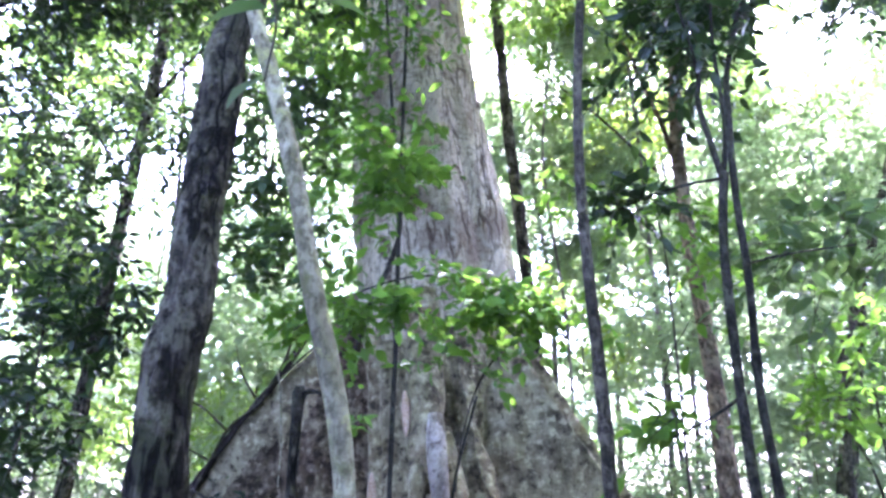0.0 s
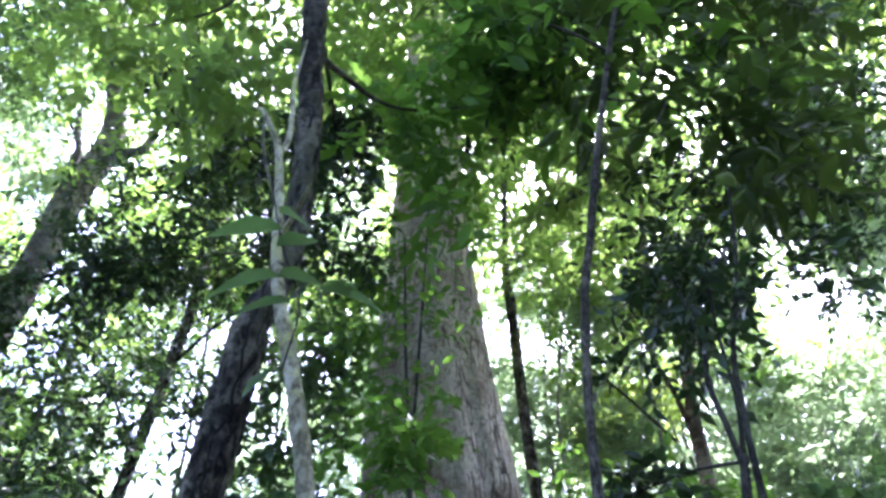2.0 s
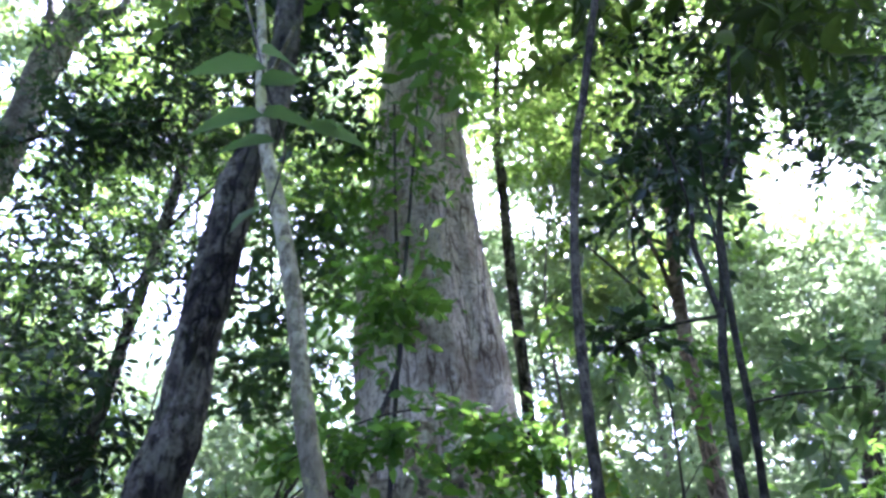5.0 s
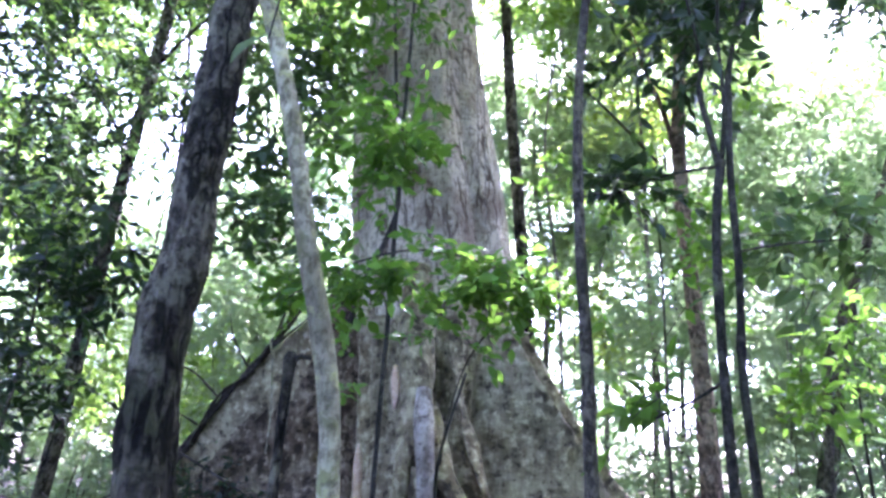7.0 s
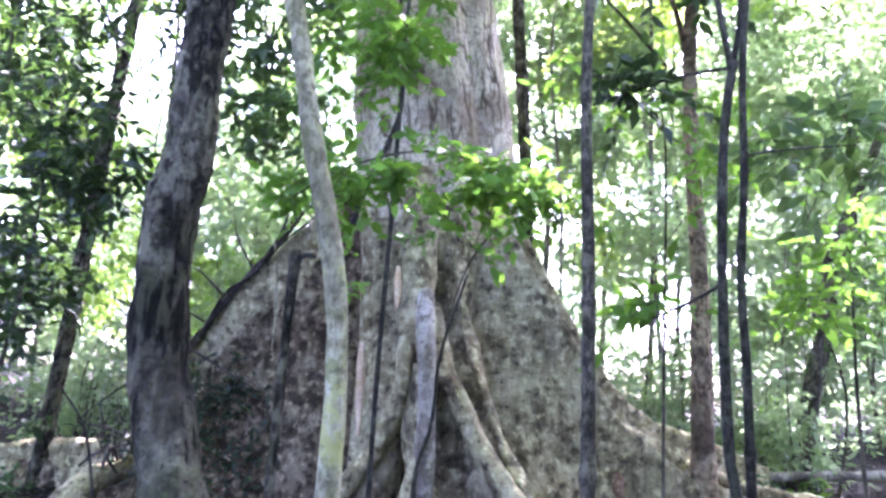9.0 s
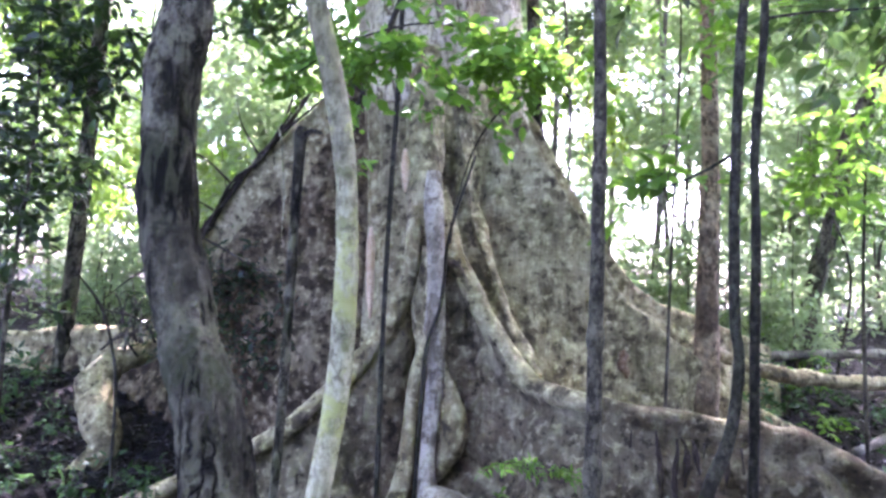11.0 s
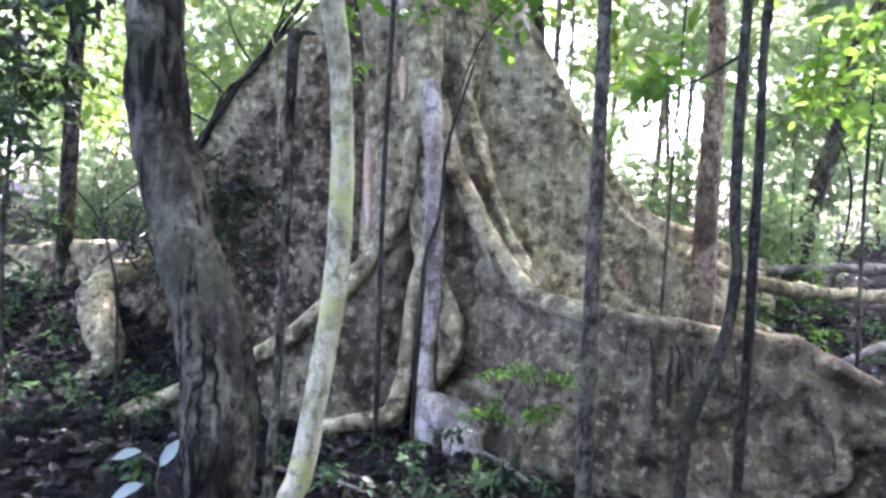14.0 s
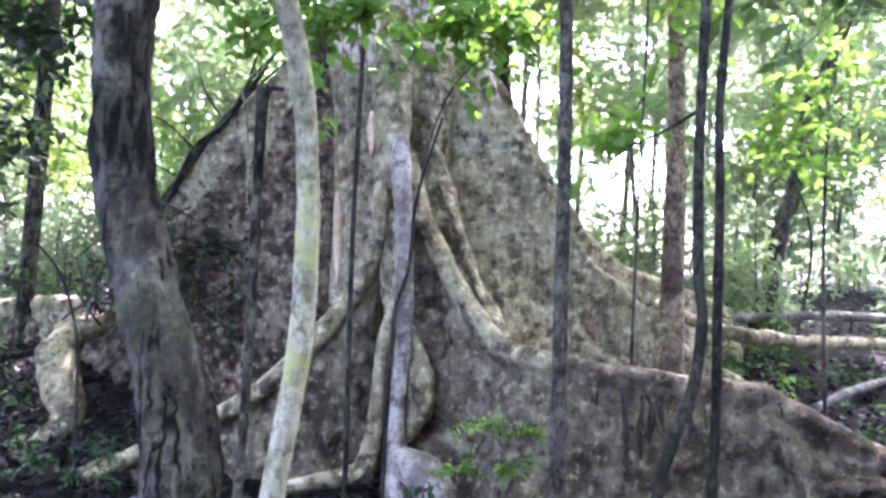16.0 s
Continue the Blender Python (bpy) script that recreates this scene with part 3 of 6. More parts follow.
    for k, (ridge, th, ft, pw) in enumerate(fins):
        v, f = fin(ridge, th, ft, seed=k * 3.7, foot_power=pw, lip=0.5 if k in (1, 2, 5) else 0.2, wobble=0.075 if k == 2 else 0.05)
        # the first three walls carry their shade in a darker bark colour
        wall = mesh_ob("buttress", v, f, (BARK_RUST_SHADE, BARK_LOW_SHADE, BARK_LOW_SHADE)[k] if k < 3 else BARK_GIANT, tree)
        walls.append(v)
        if k == 0:
            # a pale rim: the lit upper edge put in as lighter bark
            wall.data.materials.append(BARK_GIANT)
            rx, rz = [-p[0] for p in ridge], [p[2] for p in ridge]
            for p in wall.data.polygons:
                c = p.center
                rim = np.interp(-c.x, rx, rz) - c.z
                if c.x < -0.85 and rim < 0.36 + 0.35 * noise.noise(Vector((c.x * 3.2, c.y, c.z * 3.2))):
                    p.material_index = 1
    def on_wall(x, z, inward, k=2):
        return min(p[1] for p in walls[k] if abs(p[0] - x) < .07 and abs(p[2] - z) < .07) + inward

    # dark bars in place of the illegible letters carved into the forward wall
    for k, run in enumerate(([(1.09, .84), (1.10, .72), (1.105, .58), (1.115, .42)], [(1.20, .80), (1.19, .72), (1.175, .62), (1.18, .50)], [(1.215, .81), (1.245, .75), (1.235, .66), (1.225, .58)],
                             [(1.275, .80), (1.29, .72), (1.30, .64)], [(1.33, .79), (1.32, .72)], [(0.98, .83), (0.985, .74)], [(1.40, .80), (1.42, .70), (1.415, .60)], [(1.49, .78), (1.50, .66)])):
        pts = []
        for x, z in run:
            pts.append((x, on_wall(x, z, .006), z))
        rad = [.014 + .005 * math.sin(3.1 * i + k) for i in range(len(pts))]
        stem("carved_scar", tree, [(*p, r * (.4 if i in (0, len(pts) - 1) else 1)) for i, (p, r) in enumerate(zip(pts, rad))], SCAR, step=.015, sides=8, rough=.5, freq=20, seed=k)
    roots = []
    roots.append(([(-0.13, 4.74, 3.1, 0.10), (-0.13, 4.60, 2.6, 0.125), (-0.12, 4.50, 2.2, 0.125), (-0.11, 4.44, 1.95, 0.11), (-0.10, 4.46, 1.75, 0.05)], BARK_GIANT, 0.12))
    roots.append(([(-0.16, 4.46, 2.1, 0.05), (-0.165, 4.37, 1.82, 0.052), (-0.178, 4.35, 1.55, 0.052), (-0.235, 4.335, 1.36, 0.062), (-0.33, 4.33, 1.17, 0.065)], BARK_GIANT, 0.12))
    roots.append(([(-0.07, 4.42, 2.2, 0.06), (-0.045, 4.32, 1.95, 0.062), (-0.022, 4.25, 1.72, 0.055), (-0.006, 4.2, 1.45, 0.052), (-0.004, 4.17, 1.2, 0.070), (0.015, 4.15, 1.0, 0.052), (0.0, 4.13, 0.78, 0.048),
          (-0.012, 4.11, 0.55, 0.046), (-0.008, 4.07, 0.37, 0.058), (0.0, 4.03, 0.2, 0.075), (0.0, 4.0, 0.0, 0.085)], BARK_ROOT, 0.10))
    roots.append(([(-0.03, 4.18, 1.25, 0.035), (-0.075, 4.16, 1.08, 0.042), (-0.112, 4.15, 0.9, 0.040), (-0.130, 4.13, 0.62, 0.040), (-0.155, 4.1, 0.36, 0.052), (-0.22, 4.03, 0.22, 0.055), (-0.42, 3.97, 0.18, 0.045), (-0.62, 3.95, 0.15, 0.04)], BARK_GIANT, 0.12))
    roots.append(([(0.03, 4.2, 1.06, 0.035), (0.075, 4.18, 0.88, 0.062), (0.115, 4.15, 0.70, 0.082), (0.12, 4.14, 0.56, 0.080), (0.08, 4.15, 0.44, 0.05), (0.04, 4.16, 0.36, 0.03)], BARK_GIANT, 0.22))
    roots.append(([(0.0, 4.05, 0.31, 0.07), (0.06, 3.98, 0.275, 0.092), (0.13, 3.93, 0.255, 0.105), (0.19, 3.90, 0.20, 0.108), (0.215, 3.88, 0.06, 0.11), (0.22, 3.87, -0.1, 0.11)], BARK_ROOT, 0.16))
    roots.append(([(2.0, 5.4, 1.15, 0.05), (2.39, 5.6, 1.02, 0.06), (2.78, 5.6, 0.92, 0.06), (3.5, 5.8, 0.86, 0.06), (4.1, 6.0, 0.85, 0.05), (5.0, 6.2, 0.8, 0.05)], BARK_GIANT, 0.36))
    roots.append(([(1.82, on_wall(1.82, .72, .07), .72, 0.03), (1.89, on_wall(1.89, .60, .06), .60, 0.05), (1.95, on_wall(1.95, .48, .04), .48, 0.05), (1.97, on_wall(1.97, .37, .01), .37, 0.045),
          (1.92, on_wall(1.92, .27, -.01), .27, 0.036), (1.84, on_wall(1.84, .17, -.02), .17, 0.04), (1.74, on_wall(1.74, .08, -.05), .08, 0.045), (1.66, on_wall(1.66, .05, -.09), -0.04, 0.05)], BARK_LOW_SHADE, 0.45))
    roots.append(([(1.95, on_wall(1.95, .40, .02), .40, 0.03), (2.08, on_wall(2.08, .44, .015), .44, 0.045), (2.22, on_wall(2.22, .46, .015), .46, 0.05), (2.42, on_wall(2.42, .45, .02), .45, 0.04)], BARK_LOW_SHADE, 0.4))
    roots.append(([(-0.27, 4.34, 1.24, 0.06), (-0.54, 4.28, 0.91, 0.065), (-0.67, 4.23, 0.77, 0.062), (-0.86, 4.18, 0.60, 0.06), (-1.05, 4.13, 0.49, 0.058), (-1.4, 4.17, 0.31, 0.05), (-1.75, 4.09, 0.13, 0.045)], BARK_GIANT, 0.16))
    roots.append(([(0.0, 4.6, 2.1, 0.05), (0.07, 4.38, 1.74, 0.07), (0.17, 4.3, 1.55, 0.06), (0.35, 4.2, 1.22, 0.062), (0.53, 4.05, 0.975, 0.062), (0.67, 3.83, 0.925, 0.058), (0.87, 3.63, 0.91, 0.052)], BARK_GIANT, 0.14))
    roots.append(([(-2.1, 5.85, 0.98, 0.10), (-2.33, 5.6, 0.85, 0.085), (-2.46, 5.4, 0.80, 0.10), (-2.48, 5.25, 0.66, 0.125), (-2.40, 5.1, 0.47, 0.13), (-2.28, 5.0, 0.27, 0.10), (-2.39, 4.9, 0.12, 0.075), (-2.5, 4.8, 0.0, 0.06)], BARK_GIANT, 0.26))
    roots.append(([(-1.0, 4.5, 0.35, 0.06), (-1.35, 4.6, 0.22, 0.08), (-1.55, 4.35, 0.16, 0.07), (-1.62, 4.1, 0.05, 0.06)], BARK_ROOT, 0.14))
    roots.append(([(-1.24, 5.14, 2.62, .007), (-1.19, 5.08, 2.47, .007), (-1.16, 5.1, 2.1, .006), (-1.16, 5.1, 1.8, .004)], BARK_PALE, 0.1))
    def on_trunk(x, z, inward):
        return min(p[1] for p in verts if abs(p[0] - x) < .05 and abs(p[2] - z) < .09) + inward

    # two slim bare strips that stand in for sun flecks, not roots
    roots.append(([(x, on_trunk(x, z, .012), z, r) for x, z, r in ((-0.505, 1.90, .010), (-0.500, 1.78, .030), (-0.495, 1.65, .032), (-0.488, 1.48, .028), (-0.480, 1.34, .020), (-0.478, 1.24, .008))], SUNLIT_WOOD, 0.25))
    roots.append(([(-0.25, 4.455, 2.36, .012), (-0.245, 4.435, 2.27, .026), (-0.24, 4.415, 2.17, .024), (-0.235, 4.405, 2.08, .010)], SUNLIT_WOOD, 0.25))
    roots.append(([(x, on_wall(x, z, .028, 3), z, r) for x, z, r in ((1.34, 1.10, .020), (1.36, 1.05, .046), (1.355, .99, .052), (1.385, .94, .044), (1.38, .90, .020))], PEELED, 0.6))
    roots.append(([(0.19, 4.14, 2.28, .008), (0.055, 4.10, 1.80, .009), (0.035, 4.11, 1.52, .011), (0.015, 4.10, 1.35, .011), (-0.048, 4.08, 1.14, .012), (-0.062, 4.07, 0.88, .012), (-0.070, 4.04, 0.62, .012), (-0.075, 4.0, 0.32, .012), (-0.08, 3.96, 0.1, .012)], BARK_THIN, 0.06))
    for k, (pts, mat, ro) in enumerate(roots):
        stem("root", tree, pts, mat, step=0.04, sides=18, rough=ro, freq=5, seed=k * 5.1)
    # upper limbs and crown
    for k, pts in enumerate(([(-0.5, 5.3, 12.5, .16), (-1.8, 5.6, 14.5, .12), (-3.5, 6.0, 16.0, .07)], [(-0.5, 5.3, 13, .15), (1.0, 5.9, 15, .1), (2.6, 6.5, 16.5, .06)],
                             [(-0.55, 5.3, 14.5, .13), (-0.6, 4.2, 16.4, .08), (-0.6, 3.0, 17.5, .05)])):
        stem("limb", tree, pts, BARK_UPPER, step=0.25, sides=10, seed=k)
    crown("crown", tree, 11, [((-0.6, 5.3, 17), (4.5, 4.0, 1.6), 1), ((-3, 6, 16), (2, 2, 1.2), .5), ((2.2, 6.3, 16.5), (2, 2, 1.2), .5)], 1500, 9, 0.6, 0.16, LEAF_CANOPY)


build_giant()


# ---------------------------------------------------------------- trees beside the viewer
def build_dark_tree():
    t = thing("crooked_tree", (-0.6, 2.0, 0.05), "dark rough-barked tree with a kinked stem and forked top", "tree")
    stem("trunk", t, rooted([(-0.59, 2.0, 0.50, .112), (-0.58, 2.0, 0.79, .104), (-0.64, 2.02, 1.12, .093), (-0.70, 2.03, 1.28, .088), (-0.79, 2.05, 1.59, .08), (-0.815, 2.05, 1.92, .076),
                             (-0.79, 2.05, 2.31, .072), (-0.78, 2.05, 2.70, .069), (-0.77, 2.05, 3.03, .070), (-0.755, 2.05, 3.22, .066), (-0.70, 2.05, 3.40, .060), (-0.685, 2.05, 3.7, .056),
                             (-0.71, 2.04, 4.2, .060), (-0.76, 1.99, 4.7, .064), (-0.80, 1.94, 5.1, .066), (-0.84, 1.9, 5.6, .068), (-0.88, 1.9, 6.1, .06)]),
         BARK_DARK, step=0.02, sides=40, rough=0.17, freq=9)
    for k, pts in enumerate(([(-0.84, 1.9, 5.52, .044), (-1.12, 1.9, 5.93, .039), (-1.37, 1.9, 6.29, .036), (-1.47, 1.9, 6.88, .033), (-1.6, 1.9, 8.0, .03), (-2.0, 1.9, 10.5, .02)],
                             [(-0.88, 1.9, 6.05, .05), (-0.98, 1.9, 6.40, .042), (-1.03, 1.9, 7.18, .04), (-1.03, 1.9, 7.95, .036), (-1.14, 1.9, 10.5, .022)],
                             [(-0.87, 1.93, 6.1, .033), (-0.79, 2.1, 7.18, .028), (-0.63, 2.2, 8.16, .022), (-0.31, 2.3, 9.7, .014)])):
        stem("limb", t, pts, BARK_DARK, step=0.06, sides=12, seed=k * 2.0)
    crown("crown", t, 21, [((-1.8, 2.0, 9.6), (1.2, 1.1, 1.2), 1), ((-0.8, 2.2, 10.2), (1.2, 1.2, 1.2), 1), ((-1.3, 2.4, 7.6), (.9, .7, .8), .35), ((-0.4, 2.8, 8.0), (.8, .7, .9), .5)],
          420, 9, 0.4, 0.12, LEAF_CANOPY, stem_mat=BARK_SAP)


def build_pale_tree():
    t = thing("slender_tree", (-0.35, 1.65, 0.05), "slender pale grey stem with yellow-green lichen, broken above", "tree")
    stem("trunk", t, rooted([(-0.32, 1.65, 0.66, .031), (-0.29, 1.66, 0.77, .031), (-0.27, 1.67, 0.90, .030), (-0.25, 1.68, 1.04, .029), (-0.23, 1.7, 1.20, .029), (-0.222, 1.7, 1.38, .028),
                             (-0.228, 1.7, 1.64, .027), (-0.255, 1.7, 1.86, .027), (-0.34, 1.7, 2.20, .027), (-0.41, 1.7, 2.52, .026), (-0.50, 1.7, 2.83, .0245), (-0.57, 1.7, 3.05, .021),
                             (-0.62, 1.7, 3.27, .018), (-0.66, 1.7, 3.54, .017), (-0.71, 1.7, 3.79, .015), (-0.78, 1.7, 3.96, .012), (-0.83, 1.7, 4.05, .008)]),
         BARK_PALE, step=0.03, sides=18, rough=0.11, freq=12)
    stem("branch", t, [(-0.70, 1.7, 3.76, .012), (-0.70, 1.75, 3.90, .012), (-0.73, 1.8, 4.13, .012), (-0.78, 1.85, 4.44, .01), (-0.8, 1.9, 4.9, .006)], BARK_PALE, step=0.04, sides=10)
    stem("branch", t, [(-0.62, 1.7, 3.30, .012), (-0.55, 1.6, 3.34, .008), (-0.47, 1.45, 3.32, .005)], BARK_PALE, step=0.04, sides=8)


def build_right_sapling():
    t = thing("sapling", (0.54, 2.3, 0.05), "straight slim grey-brown sapling with large dark leaves overhead", "tree")
    stem("trunk", t, rooted([(0.54, 2.3, 0.36, .030), (0.53, 2.3, 0.72, .029), (0.53, 2.32, 1.10, .027), (0.53, 2.34, 1.57, .024), (0.53, 2.37, 2.08, .0225), (0.52, 2.4, 2.65, .021),
                             (0.53, 2.4, 3.13, .020), (0.58, 2.4, 3.68, .0195), (0.64, 2.4, 4.0, .0195), (0.76, 2.4, 4.68, .020), (1.0, 2.4, 5.87, .019), (1.23, 2.4, 6.85, .017), (1.55, 2.4, 7.9, .012), (1.8, 2.4, 9.0, .008)]),
         BARK_SAP, step=0.04, sides=16, rough=0.07, freq=10, knots=(1.33, 1.9, 0.9))
    for k, pts in enumerate(([(1.0, 2.4, 5.87, .011), (1.35, 2.5, 6.3, .008), (1.8, 2.6, 6.6, .005)], [(0.95, 2.4, 5.6, .011), (0.6, 2.5, 6.1, .008), (0.1, 2.7, 6.5, .005)],
                             [(1.1, 2.4, 6.3, .01), (1.45, 2.3, 7.0, .007), (2.0, 2.2, 7.4, .005)], [(0.85, 2.4, 5.1, .009), (1.3, 2.6, 5.3, .006), (1.9, 2.8, 5.2, .004)])):
        stem("branch", t, pts, BARK_SAP, step=0.08, sides=8, seed=k)
    crown("crown", t, 23, [((1.45, 2.7, 5.9), (.85, .5, .9), .7), ((0.6, 2.8, 6.6), (.8, .5, .8), .7), ((1.9, 2.7, 5.1), (.5, .5, .45), .35), ((2.2, 2.6, 6.6), (.8, .5, .8), .9), ((1.3, 2.7, 7.7), (1.2, .5, .7), 1.1), ((2.4, 2.9, 8.2), (1.0, .5, .7), .7), ((0.5, 3.0, 7.9), (.7, .5, .6), .5)],
          300, 6, 0.42, 0.215, LEAF_OVERHEAD, True, stem_mat=BARK_SAP, stem_r=.004, width=0.38, tilt=.5, label="large dark drooping leaves")
    for k, (at, n, ln) in enumerate((((1.45, 2.6, 7.0), 6, .30), ((1.02, 2.6, 6.35), 5, .26), ((0.62, 2.65, 6.6), 6, .27), ((1.75, 2.6, 6.2), 5, .25), ((1.28, 2.55, 5.35), 5, .22))):
        rosette = np.arange(n) * 2 * math.pi / n + k
        way = np.stack([np.cos(rosette), np.sin(rosette), -.25 + .2 * np.sin(3 * rosette)], 1)
        twig = stem("branch", t, [(at[0] - .12 * at[0], 2.42, at[2] - .45, .008), (at[0] - .03, 2.5, at[2] - .15, .006), (at[0], at[1], at[2], .004)], BARK_SAP, step=.08, sides=6, seed=k)
        for w in way:
            v, f = leaf_arrays(np.array([at]) + w * .02, w[None], np.array([(.1, -.2, 1.0)]), np.array([ln * (.9 + .25 * abs(w[0]))]), np.array([.40]), np.array([.25]), True)
            tri_mesh("leaf", v, f, LEAF_NEAR if k in (0, 3) else LEAF_OVERHEAD, twig)
    crown("young_foliage", t, 34, [((1.2, 2.9, 6.3), (1.0, .5, .8), 1), ((2.0, 2.9, 7.4), (.9, .5, .6), .8), ((0.5, 3.0, 7.4), (.7, .5, .6), .8)], 130, 6, 0.36, 0.20, LEAF_NEAR, True, stem_mat=BARK_SAP, width=0.44, tilt=.7, label="fresh yellow-green leaves")


def build_snag():
    t = thing("dead_sapling", (-0.65, 2.9, 0.05), "thin greenish dead stem broken off at the top", "tree")
    stem("trunk", t, rooted([(-0.65, 2.9, 0.14, .020), (-0.64, 2.95, 0.54, .020), (-0.635, 3.0, 1.02, .020), (-0.64, 3.05, 1.66, .022), (-0.635, 3.05, 2.05, .026), (-0.63, 3.05, 2.13, .032), (-0.63, 3.05, 2.16, .02)]),
         BARK_DARK, step=0.03, sides=14, rough=0.12, freq=12)
    stem("stub", t, [(-0.63, 3.05, 2.10, .014), (-0.58, 3.0, 2.13, .012), (-0.53, 2.98, 2.12, .008)], BARK_DARK, step=0.02, sides=8)


def build_crook():
    t = thing("sapling", (0.93, 2.5, 0.05), "thin dark crooked sapling that forks above", "tree")
    stem("trunk", t, rooted([(0.93, 2.5, 0.28, .023), (0.96, 2.55, 0.61, .023), (1.03, 2.6, 0.80, .026), (1.12, 2.65, 0.98, .024), (1.17, 2.7, 1.24, .021), (1.15, 2.7, 1.41, .021), (1.14, 2.7, 1.71, .021),
                             (1.14, 2.7, 2.13, .02), (1.15, 2.7, 2.5, .019), (1.17, 2.7, 2.77, .019), (1.21, 2.7, 3.02, .02)]), BARK_THIN, step=0.03, sides=14, rough=0.12, freq=12)
    for k, pts in enumerate(([(1.20, 2.7, 2.98, .015), (1.17, 2.7, 3.17, .014), (1.14, 2.7, 3.38, .012), (1.16, 2.7, 3.53, .009), (1.1, 2.7, 4.0, .005)],
                             [(1.20, 2.7, 2.99, .010), (1.13, 2.8, 3.02, .008), (1.0, 2.95, 3.04, .006), (0.8, 3.1, 3.0, .004)],
                             [(1.21, 2.7, 3.02, .013), (1.27, 2.75, 3.3, .011), (1.3, 2.8, 3.8, .008), (1.36, 2.8, 4.4, .005)],
                             [(1.14, 2.7, 2.06, .008), (1.02, 2.75, 1.98, .006), (0.85, 2.8, 1.9, .004)])):
        stem("branch", t, pts, BARK_THIN, step=0.04, sides=8, seed=k)
    crown("crown", t, 24, [((1.12, 2.95, 3.85), (.48, .4, .3), 1), ((1.5, 3.1, 4.25), (.6, .5, .3), 1), ((0.95, 3.1, 3.05), (.22, .2, .14), .3), ((1.35, 2.9, 3.55), (.2, .2, .25), .4)],
          130, 7, 0.22, 0.095, LEAF_DARK, True, gaps=False, stem_mat=BARK_SAP, width=.5, tilt=.9, label="dark leaves against the sky")
    crown("foliage", t, 25, [((0.95, 2.85, 1.95), (.22, .18, .10), 1), ((1.05, 3.1, 2.45), (.18, .2, .2), .6)], 10, 5, 0.2, 0.11, LEAF_NEAR, True, gaps=False, stem_mat=BARK_SAP, width=.5, tilt=.9)


def build_thin():
    t = thing("sapling", (1.23, 2.7, 0.05), "straight thin dark sapling stem beside a crooked one", "tree")
    stem("trunk", t, rooted([(1.23, 2.7, 0.26, .022), (1.23, 2.7, 0.56, .021), (1.235, 2.7, 0.93, .02), (1.23, 2.7, 1.28, .019), (1.225, 2.7, 1.72, .0175), (1.215, 2.7, 2.1, .017), (1.24, 2.7, 2.52, .016),
                             (1.245, 2.7, 2.95, .0155), (1.27, 2.7, 3.32, .015), (1.30, 2.7, 3.55, .0135), (1.44, 2.7, 4.05, .011), (1.6, 2.75, 4.8, .007)]), BARK_THIN, step=0.035, sides=14, rough=0.1, freq=12, knots=(0.6, 1.4, 2.2))
    stem("branch", t, [(1.24, 2.7, 2.6, .007), (1.5, 2.85, 2.7, .006), (1.9, 3.0, 2.8, .004)], BARK_THIN, step=0.05, sides=8)
    crown("foliage", t, 26, [((1.75, 3.1, 2.75), (.34, .3, .22), 1), ((2.05, 3.3, 2.95), (.36, .3, .22), 1), ((1.55, 4.1, 4.9), (.5, .4, .4), .6)], 66, 6, 0.24, 0.115, LEAF_SHADE, True, gaps=False, stem_mat=BARK_SAP, width=.52, tilt=.9)


def build_red_tree():
    t = thing("red_barked_tree", (2.0, 5.2, 0.4), "reddish-brown flaking tree standing behind the root wall", "tree")
    stem("trunk", t, rooted([(2.01, 5.2, 0.58, .107), (2.02, 5.2, 1.14, .088), (2.01, 5.2, 1.56, .076), (2.01, 5.2, 1.98, .071), (2.01, 5.2, 2.5, .067), (1.99, 5.2, 3.12, .062), (1.96, 5.2, 3.81, .059),
                             (1.97, 5.2, 4.58, .057), (2.03, 5.2, 5.3, .055), (2.0, 5.2, 5.55, .051), (1.9, 5.2, 5.86, .048), (1.85, 5.2, 6.23, .04), (1.96, 5.2, 7.24, .028), (2.1, 5.3, 9.0, .02)]),
         BARK_RED, step=0.05, sides=20, rough=0.1, freq=7)
    stem("branch", t, [(1.96, 5.2, 4.2, .024), (1.86, 5.2, 4.75, .022), (1.71, 5.2, 5.20, .017), (1.61, 5.1, 5.43, .012), (1.3, 5.0, 5.9, .006)], BARK_RED, step=0.06, sides=10)
    stem("second_stem", t, rooted([(2.14, 5.35, 0.7, .05), (2.12, 5.35, 1.3, .04), (2.1, 5.3, 2.0, .036), (2.06, 5.25, 2.5, .03)]), BARK_DARK, step=0.06, sides=12)
    crown("crown", t, 27, [((2.0, 5.2, 8.6), (1.4, 1.2, 1.2), 1), ((1.5, 5.0, 6.9), (.9, .8, .7), .5), ((2.7, 5.3, 7.0), (.9, .9, .6), .5), ((2.0, 4.9, 5.7), (.5, .5, .35), .3)], 420, 9, 0.35, 0.11, LEAF_CANOPY, stem_mat=BARK_SAP)


